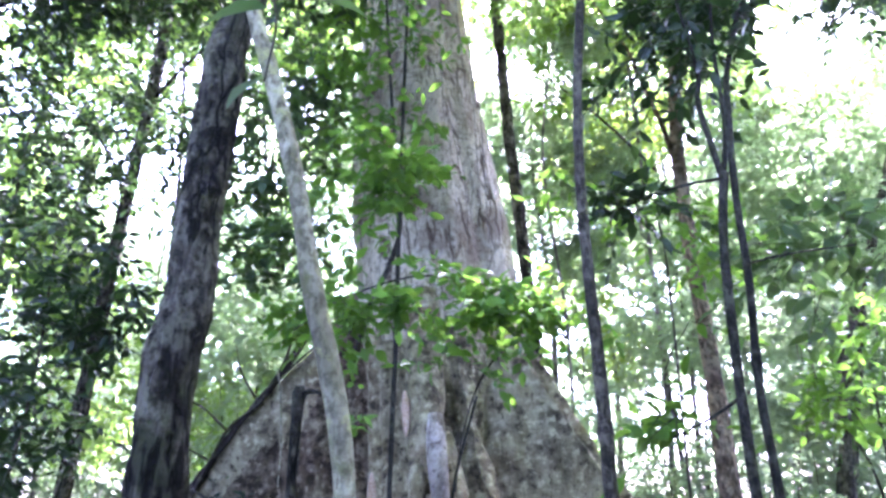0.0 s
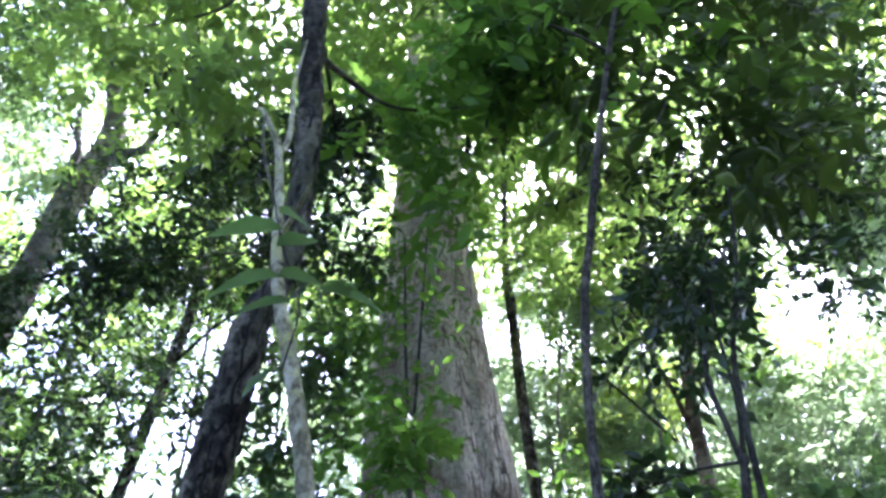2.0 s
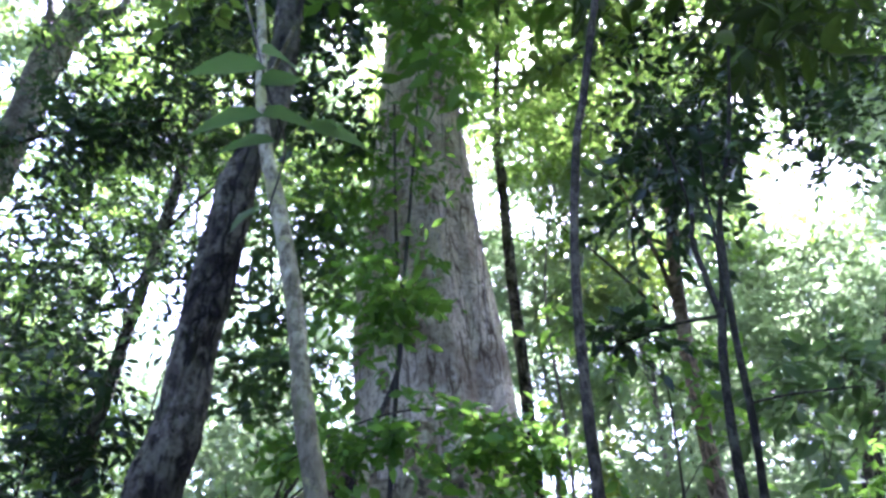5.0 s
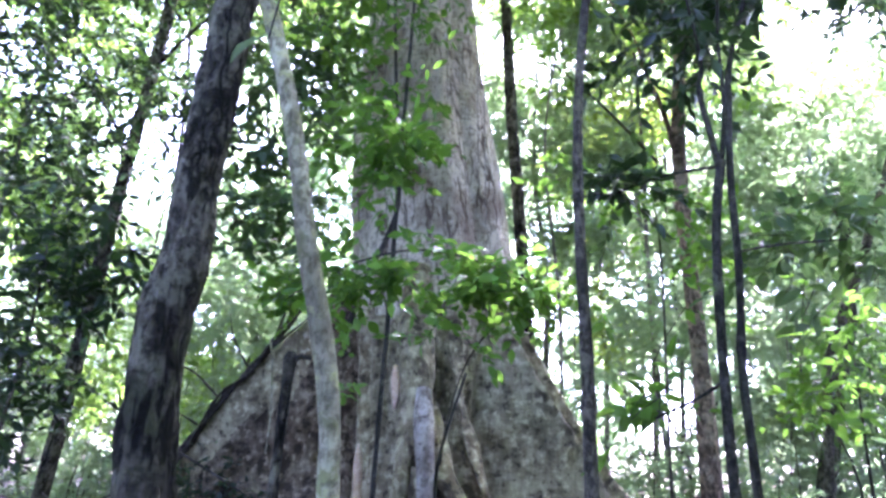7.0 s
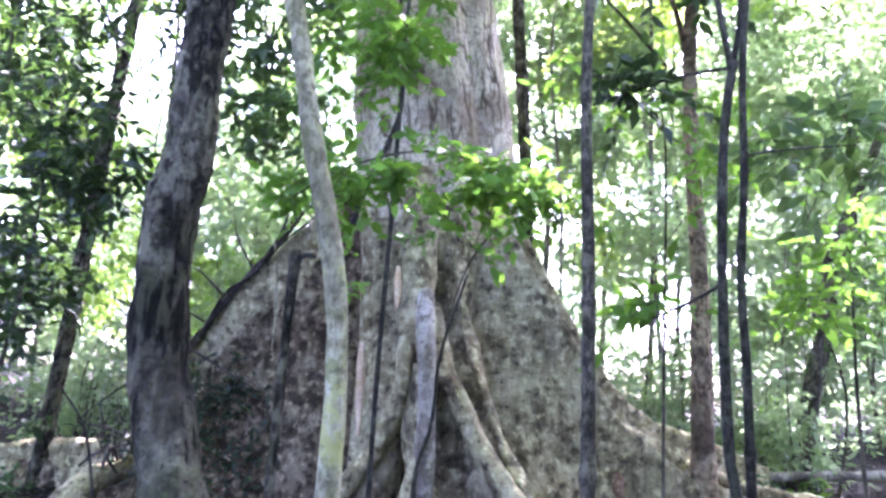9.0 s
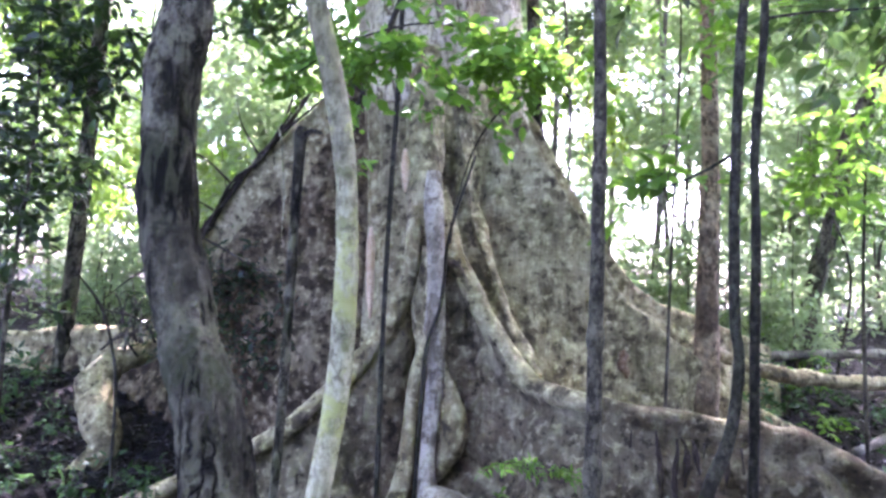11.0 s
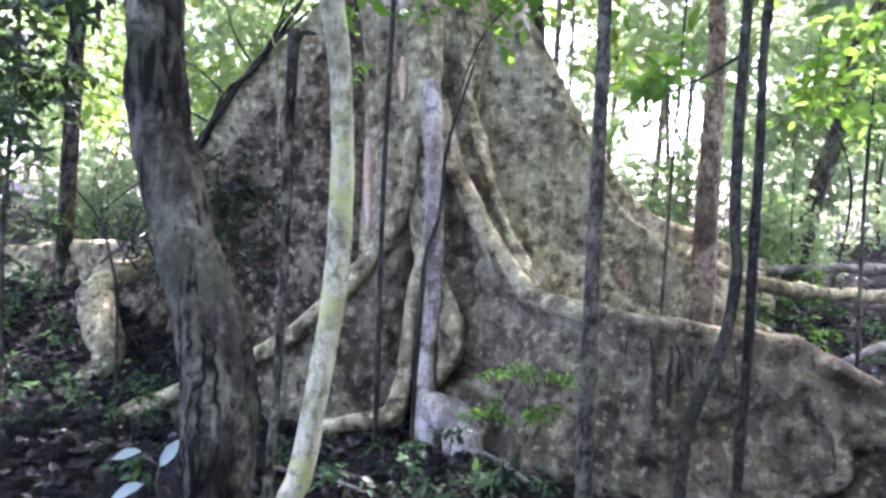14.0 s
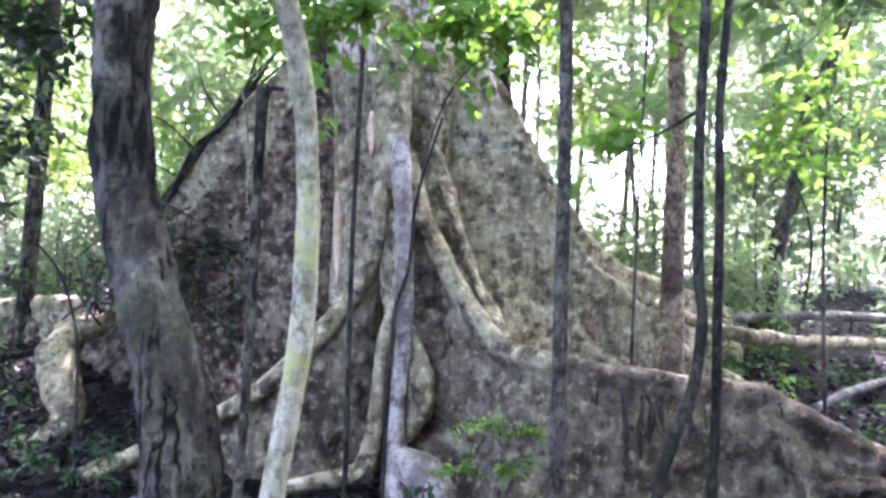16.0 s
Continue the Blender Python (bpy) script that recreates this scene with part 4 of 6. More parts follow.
def build_left_lean():
    t = thing("slanting_tree", (-3.3, 6.2, 0.6), "slim dark tree leaning inward behind a long root", "tree")
    stem("trunk", t, rooted([(-3.27, 6.2, 0.74, .075), (-3.22, 6.2, 1.75, .069), (-3.17, 6.2, 3.06, .069), (-3.13, 6.2, 4.2, .066), (-3.08, 6.2, 5.05, .063), (-3.03, 6.2, 6.1, .063), (-3.03, 6.2, 6.8, .06), (-3.08, 6.2, 8.0, .05), (-3.18, 6.2, 9.3, .032), (-3.2, 6.2, 11, .02)]),
         BARK_DARK, step=0.07, sides=14, rough=0.1, freq=6)
    for k, pts in enumerate(([(-3.1, 6.2, 4.6, .02), (-3.5, 6.0, 5.2, .015), (-4.1, 5.8, 5.6, .008)], [(-3.05, 6.2, 5.6, .02), (-2.5, 6.0, 6.1, .014), (-1.9, 5.8, 6.3, .008)],
                             [(-3.1, 6.2, 6.4, .02), (-3.6, 5.6, 6.9, .012), (-4.2, 5.0, 7.1, .007)])):
        stem("branch", t, pts, BARK_DARK, step=0.1, sides=8, seed=k)
    crown("crown", t, 28, [((-3.9, 5.8, 5.5), (.9, .8, .7), .9), ((-2.2, 5.8, 6.4), (.9, .8, .5), .8), ((-3.4, 5.6, 7.0), (1.4, .9, .6), 1), ((-3.2, 6.2, 10), (1.6, 1.4, 1.4), 1.2)], 520, 9, 0.34, 0.10, LEAF_DARK, stem_mat=BARK_SAP)


def build_light_block_tree():
    # added out of view; its boughs keep skylight off the forward root wall
    t = thing("light_block_tree", (2.3, -0.7, 0.05), "unseen leafy tree added to shade the forward root wall", "tree")
    stem("trunk", t, rooted([(2.3, -0.7, 0.5, .05), (2.25, -0.7, 2.0, .045), (2.1, -0.75, 3.4, .04), (2.0, -0.8, 4.6, .03), (1.9, -0.8, 5.6, .015)]), BARK_DARK, step=.08, sides=12)
    stem("limb", t, [(2.1, -0.75, 3.4, .022), (1.4, -0.7, 3.8, .016), (0.4, -0.6, 4.0, .008)], BARK_DARK, step=.08, sides=8)
    crown("crown", t, 33, [((0.3, -0.5, 4.0), (.8, .55, .4), 1), ((1.3, -0.6, 4.1), (.8, .7, .5), 1), ((2.2, -0.5, 4.3), (.8, .7, .7), 1), ((1.6, -1.5, 4.6), (1.2, .8, .6), 1)], 330, 8, .4, .2, LEAF_SHADE, gaps=False)


def build_big_left():
    t = thing("forest_tree", (-6.5, 7.0, 0.8), "tall grey-brown tree slanting inward with a forked top", "tree")
    stem("trunk", t, rooted([(-6.2, 7, 1.3, .24), (-5.98, 7, 4.0, .225), (-5.82, 7, 6.2, .215), (-5.73, 7, 7.72, .21), (-5.75, 7, 8.92, .215), (-5.60, 7, 10.0, .205), (-5.70, 7, 10.9, .18), (-6.09, 7, 11.9, .16), (-6.8, 7, 14.1, .13), (-7.4, 7, 15.8, .1)]),
         BARK_FAR, step=0.14, sides=18, rough=0.1, freq=3)
    stem("limb", t, [(-5.62, 7, 9.7, .11), (-5.25, 7, 9.95, .084), (-5.0, 7, 10.1, .07), (-4.93, 7, 10.7, .05), (-4.6, 7, 11.4, .03)], BARK_FAR, step=0.1, sides=12)
    stem("limb", t, [(-5.78, 7, 9.3, .09), (-5.98, 7, 9.66, .08), (-6.06, 7, 10.12, .065), (-6.3, 7, 10.7, .05), (-6.46, 7, 11.4, .02)], BARK_FAR, step=0.1, sides=12)
    crown("crown", t, 29, [((-7, 7, 15), (2.4, 2, 2), 1), ((-4.2, 7.2, 11.2), (1.4, 1.2, .9), .6), ((-5.5, 6.5, 13), (1.6, 1.4, 1.2), .6)], 700, 9, 0.45, 0.13, LEAF_CANOPY)


def build_behind():
    t = thing("slim_tree", (1.2, 6.4, 0.6), "slim dark tree half hidden behind the buttresses", "tree")
    stem("trunk", t, rooted([(1.05, 6.4, 1.0, .075), (0.93, 6.4, 2.2, .068), (0.84, 6.4, 3.16, .064), (0.79, 6.4, 3.89, .062), (0.73, 6.4, 4.68, .062), (0.66, 6.4, 5.60, .06), (0.605, 6.4, 6.6, .055), (0.57, 6.4, 7.2, .046), (0.6, 6.4, 9, .03)]),
         BARK_DARK, step=0.07, sides=14, rough=0.12, freq=6)
    crown("crown", t, 30, [((0.6, 6.4, 9.2), (1.3, 1.2, 1.1), 1), ((0.75, 6.1, 7.1), (.5, .4, .45), .35)], 260, 9, 0.35, 0.11, LEAF_CANOPY)


def build_right_lean():
    t = thing("slanting_tree", (3.7, 7.0, 0.9), "thin pale-lit tree leaning outward on rising ground", "tree")
    stem("trunk", t, rooted([(3.74, 7, 1.07, .05), (3.79, 7, 1.42, .049), (3.87, 7, 1.99, .047), (3.95, 7, 2.6, .052), (4.08, 7, 3.2, .05), (4.49, 7, 4.08, .048), (4.85, 7, 4.95, .045), (5.42, 7, 6.35, .04), (6.0, 7, 8, .025)]),
         BARK_SAP, step=0.06, sides=14, rough=0.1, freq=6)
    crown("crown", t, 31, [((5.9, 7, 8), (1.5, 1.2, 1.0), 1), ((4.6, 6.8, 4.4), (.6, .5, .5), .4)], 240, 9, 0.35, 0.11, LEAF_FAR_HAZE)
    t = thing("slanting_tree", (4.0, 7.6, 0.9), "thick dark leaning trunk hung with leaves", "tree")
    stem("trunk", t, rooted([(4.0, 7.6, 1.2, .10), (4.23, 7.6, 2.16, .09), (4.42, 7.6, 2.89, .085), (4.65, 7.6, 3.60, .07), (4.8, 7.7, 4.3, .05), (5.0, 7.8, 5.2, .02)]), BARK_DARK, step=0.1, sides=16, rough=0.12, freq=4)
    crown("foliage", t, 32, [((4.4, 7.3, 2.9), (.45, .3, .9), 1), ((4.9, 7.6, 4.8), (.9, .8, .8), 1.0)], 260, 8, 0.3, 0.11, LEAF_SHADE)


for build in (build_dark_tree, build_pale_tree, build_right_sapling, build_snag, build_crook, build_thin, build_red_tree, build_left_lean, build_light_block_tree, build_big_left, build_behind, build_right_lean):
    build()


# ---------------------------------------------------------------- climbers in front of the giant
def build_climbers():
    t = thing("liana", (-0.28, 3.85, 0.05), "thin dark liana hanging straight down the trunk", "vine")
    stem("stem", t, rooted([(-0.28, 3.85, 0.41, .015), (-0.29, 3.85, 1.48, .014), (-0.285, 3.9, 2.2, .014), (-0.28, 3.95, 2.62, .0145), (-0.29, 4.1, 3.55, .014), (-0.29, 4.3, 4.54, .013), (-0.3, 4.6, 5.6, .011), (-0.3, 4.8, 7.5, .009)]), BARK_THIN, step=0.05, sides=10, rough=0.12, freq=14)
    t = thing("climbing_vine", (0.2, 4.1, 0.6), "leafy green creeper arching across the buttresses", "vine")
    stem("stem", t, [(0.06, 4.12, 1.75, .006), (0.09, 3.95, 2.0, .005), (0.18, 3.75, 2.28, .005), (0.32, 3.6, 2.45, .005), (0.5, 3.5, 2.5, .004), (0.62, 3.45, 2.46, .003)], BARK_SAP, step=0.03, sides=8)
    stem("stem", t, [(0.62, 3.45, 2.46, .005), (0.3, 3.35, 2.68, .006), (-0.1, 3.3, 2.75, .006), (-0.5, 3.35, 2.65, .005), (-0.75, 3.4, 2.5, .003)], BARK_SAP, step=0.04, sides=8)
    crown("foliage", t, 41, [((-0.30, 3.3, 2.62), (.26, .22, .14), 1), ((0.06, 3.25, 2.62), (.28, .22, .17), 1.3), ((0.32, 3.3, 2.56), (.22, .2, .14), .9), ((-0.02, 3.3, 2.80), (.2, .2, .08), .4),
                            ((0.02, 3.2, 2.32), (.32, .2, .12), .16), ((-0.32, 3.3, 2.1), (.12, .15, .16), .12), ((0.46, 3.35, 2.62), (.2, .16, .12), .5), ((-0.46, 3.35, 2.58), (.16, .16, .12), .4)],
          190, 6, 0.15, 0.074, LEAF_NEAR, True, gaps=False, stem_mat=BARK_SAP, stem_r=.002, width=.58, tilt=1.0, label="fresh green oval leaves")
    t = thing("climbing_vine", (-0.5, 4.4, 3.0), "dense green creeper hanging down the trunk's shaded side", "vine")
    stem("stem", t, [(-0.62, 4.7, 2.6, .02), (-0.5, 4.55, 2.95, .02), (-0.35, 4.4, 3.25, .018), (-0.3, 4.4, 3.6, .014), (-0.4, 4.5, 4.6, .012), (-0.5, 4.6, 6, .01)], DEAD_WOOD, step=0.05, sides=10, rough=0.15)
    crown("foliage", t, 42, [((-0.30, 3.45, 3.38), (.20, .2, .26), 1.1), ((-0.5, 3.7, 3.75), (.26, .25, .4), .55), ((-0.62, 3.9, 4.5), (.26, .3, .45), .55), ((-0.62, 3.9, 3.3), (.2, .25, .35), .7), ((-0.2, 4.2, 4.6), (.22, .25, .6), .15), ((-0.75, 4.2, 2.75), (.18, .2, .25), .5),
                            ((-0.1, 4.3, 5.6), (.4, .3, .6), .2), ((0.0, 4.4, 6.6), (.6, .4, .6), .25), ((-0.75, 4.5, 5.6), (.35, .3, .7), .4), ((-0.3, 4.5, 4.0), (.35, .2, .5), .25)],
          250, 6, 0.20, 0.092, LEAF_NEAR, True, gaps=False, stem_mat=BARK_SAP, stem_r=.0025, width=.55, tilt=0.95)
    # loose hanging strands on the trunk
    for k, (x, z0, z1, y) in enumerate(((-0.62, 7.5, 3.3, 4.62), (-0.5, 7.2, 3.6, 4.6), (0.2, 7.4, 3.9, 4.66), (0.27, 7.0, 3.4, 4.7), (-0.7, 6.6, 3.1, 4.75), (-0.05, 7.2, 4.4, 4.62), (0.1, 6.8, 4.9, 4.66))):
        s = thing("hanging_strand", (x, y, z1), "thin dry aerial root hanging on the trunk", "vine", "hanging strands")
        stem("stem", s, [(x - .12, y + .12, z0, .006), (x - .05, y, (z0 + z1) / 2 + .5, .006), (x, y - .03, (z0 + z1) / 2 - .4, .0055), (x + .05, y - .06, z1, .003)], BARK_ROOT, step=0.12, sides=6, seed=k)


build_climbers()


# ---------------------------------------------------------------- foliage close overhead
def build_near_foliage():
    specs = []
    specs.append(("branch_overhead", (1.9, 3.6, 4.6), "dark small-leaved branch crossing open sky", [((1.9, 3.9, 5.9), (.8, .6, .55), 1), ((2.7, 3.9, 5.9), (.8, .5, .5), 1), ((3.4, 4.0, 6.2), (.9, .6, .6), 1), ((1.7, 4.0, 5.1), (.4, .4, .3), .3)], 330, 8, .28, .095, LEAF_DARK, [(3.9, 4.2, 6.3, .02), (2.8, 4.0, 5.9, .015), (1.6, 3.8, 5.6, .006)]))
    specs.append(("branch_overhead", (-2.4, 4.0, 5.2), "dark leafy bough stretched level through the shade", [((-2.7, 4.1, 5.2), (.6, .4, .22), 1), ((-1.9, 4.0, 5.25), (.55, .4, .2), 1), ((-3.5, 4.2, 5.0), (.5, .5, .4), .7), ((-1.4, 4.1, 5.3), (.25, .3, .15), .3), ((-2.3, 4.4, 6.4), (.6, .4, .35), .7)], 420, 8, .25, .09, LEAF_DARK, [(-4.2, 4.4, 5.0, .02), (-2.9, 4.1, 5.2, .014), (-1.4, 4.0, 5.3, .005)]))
    specs.append(("branch_overhead", (-0.6, 2.6, 5.4), "mid-green leafy bough beside the crooked stem", [((-0.25, 3.0, 5.5), (.5, .4, .55), 1), ((0.25, 3.0, 6.3), (.5, .4, .5), 1), ((-0.3, 3.0, 4.75), (.4, .3, .3), .25)], 170, 6, .26, .15, LEAF_NEAR, [(-0.75, 2.0, 4.9, .02), (-0.4, 2.7, 5.4, .012), (0.3, 3.1, 6.0, .005)]))
    specs.append(("branch_overhead", (-1.6, 2.6, 6.2), "green boughs spreading over the slanting tree", [((-1.6, 2.9, 6.0), (.6, .5, .6), 1), ((-2.6, 3.2, 7.2), (.9, .6, .7), 1), ((-3.6, 3.6, 7.6), (.8, .6, .8), .8), ((-1.3, 3.2, 7.8), (.7, .5, .5), .6)], 270, 7, .3, .14, LEAF_CANOPY, [(-1.2, 2.0, 6.1, .02), (-2.0, 2.8, 6.8, .012), (-3.4, 3.4, 7.5, .005)]))
    specs.append(("branch_overhead", (0.6, 4.2, 7.0), "sun-flecked green boughs hanging before the high trunk", [((0.35, 4.2, 7.1), (.4, .4, .4), .3), ((1.0, 4.3, 6.5), (.45, .4, .5), .7), ((0.6, 4.3, 8.0), (.8, .5, .7), 1.1), ((-0.7, 4.1, 6.9), (.4, .4, .6), .5), ((1.6, 4.4, 7.4), (.6, .5, .7), .8), ((-0.8, 4.2, 8.4), (.9, .5, .7), .9)], 340, 7, .3, .145, LEAF_CANOPY, [(1.2, 2.4, 6.8, .015), (0.9, 3.3, 7.1, .012), (0.5, 4.2, 7.2, .006)]))
    specs.append(("branch_overhead", (-5.4, 4.6, 11.5), "high boughs of small half-shaded leaves", [((-6.2, 4.7, 11.6), (1.3, .7, 1.2), 1), ((-4.6, 4.7, 13.6), (1.3, .7, 1.0), 1), ((-3.2, 4.7, 12.2), (.9, .6, .8), .6), ((-7.4, 5.0, 13.5), (1.2, .7, 1.2), .7), ((-6.2, 5.2, 9.6), (.9, .6, .7), .5)], 820, 8, .4, .14, LEAF_SHADE, [(-7.4, 5, 15.6, .06), (-5.6, 4.8, 13.5, .04), (-4.0, 4.7, 12.6, .012)]))
    specs.append(("branch_overhead", (4.8, 4.6, 12.0), "high sunlit yellow-green boughs", [((5.6, 4.7, 11.8), (1.2, .7, 1.2), 1), ((4.6, 4.7, 13.9), (1.3, .7, 1.0), 1), ((2.6, 4.7, 14.3), (1.2, .7, .8), .8), ((0.8, 4.7, 14.2), (1.1, .7, .8), .7), ((-1.1, 4.7, 13.0), (.9, .6, .8), .6), ((6.2, 4.9, 9.2), (.9, .6, .9), .5), ((2.3, 4.6, 11.0), (1.0, .6, .8), 1), ((3.9, 4.6, 10.8), (1.0, .6, .9), 1), ((0.8, 4.7, 11.4), (.9, .6, .8), .8), ((5.2, 4.7, 10.0), (.8, .6, .7), .7)], 1250, 8, .4, .14, LEAF_SUNLIT, [(7.0, 5, 14.6, .06), (5.0, 4.8, 13.6, .04), (2.2, 4.7, 14.2, .012)]))
    specs.append(("branch_overhead", (-2.6, 5.4, 7.6), "mid-height leafy boughs in half shade", [((-2.9, 5.5, 7.5), (.8, .5, .5), 1), ((-1.4, 5.0, 8.3), (.7, .5, .6), 1), ((-4.2, 5.6, 8.4), (.8, .5, .6), .8)], 260, 8, .3, .11, LEAF_CANOPY, [(-3.1, 6.1, 7.0, .02), (-2.6, 5.6, 7.6, .012), (-1.4, 5.1, 8.3, .005)]))
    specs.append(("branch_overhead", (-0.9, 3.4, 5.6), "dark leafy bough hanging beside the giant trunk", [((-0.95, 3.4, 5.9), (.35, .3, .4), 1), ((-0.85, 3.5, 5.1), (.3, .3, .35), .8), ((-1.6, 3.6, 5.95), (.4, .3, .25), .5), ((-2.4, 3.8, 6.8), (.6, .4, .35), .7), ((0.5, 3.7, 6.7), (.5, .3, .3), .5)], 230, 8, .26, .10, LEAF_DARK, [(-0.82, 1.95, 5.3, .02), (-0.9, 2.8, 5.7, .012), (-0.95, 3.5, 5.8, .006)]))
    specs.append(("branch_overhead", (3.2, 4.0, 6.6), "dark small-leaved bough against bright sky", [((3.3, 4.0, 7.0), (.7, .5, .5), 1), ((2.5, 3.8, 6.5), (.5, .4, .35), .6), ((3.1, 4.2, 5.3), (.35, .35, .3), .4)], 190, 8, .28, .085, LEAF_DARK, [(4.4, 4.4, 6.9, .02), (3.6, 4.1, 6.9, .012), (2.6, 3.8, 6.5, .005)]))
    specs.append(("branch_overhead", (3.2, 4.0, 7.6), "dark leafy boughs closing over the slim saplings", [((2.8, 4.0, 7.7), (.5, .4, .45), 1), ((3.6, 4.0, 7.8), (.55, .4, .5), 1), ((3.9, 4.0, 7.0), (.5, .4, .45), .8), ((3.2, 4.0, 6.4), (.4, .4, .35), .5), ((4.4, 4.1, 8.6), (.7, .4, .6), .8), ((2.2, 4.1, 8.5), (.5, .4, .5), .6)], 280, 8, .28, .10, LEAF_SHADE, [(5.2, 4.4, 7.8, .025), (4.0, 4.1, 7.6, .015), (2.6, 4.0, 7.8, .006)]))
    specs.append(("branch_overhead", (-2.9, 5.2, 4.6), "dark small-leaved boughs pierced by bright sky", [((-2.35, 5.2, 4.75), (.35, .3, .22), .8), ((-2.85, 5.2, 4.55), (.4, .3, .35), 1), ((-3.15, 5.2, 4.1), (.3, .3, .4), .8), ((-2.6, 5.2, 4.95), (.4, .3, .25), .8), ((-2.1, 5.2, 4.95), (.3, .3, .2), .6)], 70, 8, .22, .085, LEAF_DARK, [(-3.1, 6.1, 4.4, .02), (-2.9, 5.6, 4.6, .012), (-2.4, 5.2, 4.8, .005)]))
    # added in the sun's path to keep the right-hand rise dark
    specs.append(("branch_overhead", (5.8, 10.6, 13.0), "high leafy boughs shading the rising ground", [((5.6, 10.6, 12.8), (1.0, .9, .5), 1), ((6.8, 10.4, 13.4), (1.0, .9, .5), 1), ((4.6, 10.8, 13.2), (.8, .8, .5), .8)], 420, 8, .42, .17, LEAF_CANOPY, [(8.6, 11.4, 14.0, .05), (6.6, 10.8, 13.4, .03), (4.6, 10.6, 13.0, .01)]))
    specs.append(("branch_overhead", (-6.2, 8.0, 11.0), "pale sunlit boughs behind the slanting grey tree", [((-8.6, 8.4, 12.5), (1.0, .6, 1.0), 1), ((-7.4, 8.4, 10.8), (.9, .6, .8), 1), ((-8.2, 8.4, 14.8), (1.2, .6, 1.0), 1), ((-6.2, 8.4, 13.4), (.8, .6, .9), .6), ((-9.8, 8.4, 13.4), (1.0, .6, 1.2), .8)], 520, 8, .4, .16, LEAF_FAR_HAZE, [(-9.6, 8.6, 15.6, .06), (-8.0, 8.4, 13.0, .04), (-6.8, 8.3, 11.0, .012)]))
    # added to stop sun flecks on the root ridge and litter
    specs.append(("branch_overhead", (1.6, 7.9, 9.6), "high green bough shading the buttresses", [((2.0, 7.9, 9.2), (.8, .7, .35), 1), ((2.2, 7.9, 10.0), (.8, .7, .35), .8), ((0.3, 8.4, 10.0), (.8, .7, .4), .9)], 170, 9, .4, .15, LEAF_CANOPY, [(3.3, 9.6, 9.4, .03), (2.2, 8.2, 9.6, .02), (0.4, 8.4, 10.0, .006)]))
    specs.append(("branch_overhead", (1.9, 9.0, 7.0), "light green boughs of a tree behind the giant", [((1.6, 9.0, 10.3), (.55, .5, .6), 1), ((1.4, 9.0, 8.9), (.55, .5, .6), 1), ((1.7, 9.0, 7.7), (.55, .5, .6), 1), ((2.0, 9.0, 9.4), (.55, .5, .6), 1)], 190, 9, .36, .14, LEAF_CANOPY, [(3.3, 9.7, 6.6, .03), (2.4, 9.2, 7.2, .02), (1.6, 9.0, 7.8, .008)]))
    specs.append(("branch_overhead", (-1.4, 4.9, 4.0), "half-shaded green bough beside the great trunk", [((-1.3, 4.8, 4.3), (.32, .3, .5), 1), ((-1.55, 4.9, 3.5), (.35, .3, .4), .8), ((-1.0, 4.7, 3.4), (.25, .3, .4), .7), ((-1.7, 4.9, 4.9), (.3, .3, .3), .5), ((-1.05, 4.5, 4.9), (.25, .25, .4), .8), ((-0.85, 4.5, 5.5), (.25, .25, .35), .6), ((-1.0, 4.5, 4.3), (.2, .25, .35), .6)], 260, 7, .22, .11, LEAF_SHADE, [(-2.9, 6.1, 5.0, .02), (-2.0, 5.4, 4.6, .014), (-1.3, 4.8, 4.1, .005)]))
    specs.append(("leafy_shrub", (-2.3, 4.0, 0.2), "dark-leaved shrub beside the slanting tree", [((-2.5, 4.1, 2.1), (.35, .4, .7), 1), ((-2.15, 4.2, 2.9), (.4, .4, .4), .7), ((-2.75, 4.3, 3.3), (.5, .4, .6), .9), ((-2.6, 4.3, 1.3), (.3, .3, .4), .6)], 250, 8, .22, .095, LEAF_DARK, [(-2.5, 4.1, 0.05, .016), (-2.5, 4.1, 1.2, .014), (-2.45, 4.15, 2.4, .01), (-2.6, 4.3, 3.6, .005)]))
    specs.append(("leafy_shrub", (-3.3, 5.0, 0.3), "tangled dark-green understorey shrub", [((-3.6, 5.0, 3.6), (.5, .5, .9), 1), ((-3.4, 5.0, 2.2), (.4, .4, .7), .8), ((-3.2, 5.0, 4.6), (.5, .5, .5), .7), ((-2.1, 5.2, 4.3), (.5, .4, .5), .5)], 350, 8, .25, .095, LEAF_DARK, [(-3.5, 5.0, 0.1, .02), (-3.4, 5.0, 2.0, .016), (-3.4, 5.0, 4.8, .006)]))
    specs.append(("leafy_shrub", (1.7, 4.2, 0.3), "sunlit light-green leaves on a slim shrub", [((1.30, 4.1, 3.35), (.35, .3, .25), 1), ((1.75, 4.2, 3.25), (.3, .3, .22), .8), ((1.1, 4.3, 2.85), (.22, .25, .2), .4), ((0.95, 4.6, 3.7), (.3, .3, .3), .6)], 70, 6, .22, .10, LEAF_NEAR, [(1.45, 4.4, 0.3, .012), (1.45, 4.35, 1.8, .01), (1.42, 4.2, 3.2, .006), (1.3, 4.1, 3.6, .003)]))
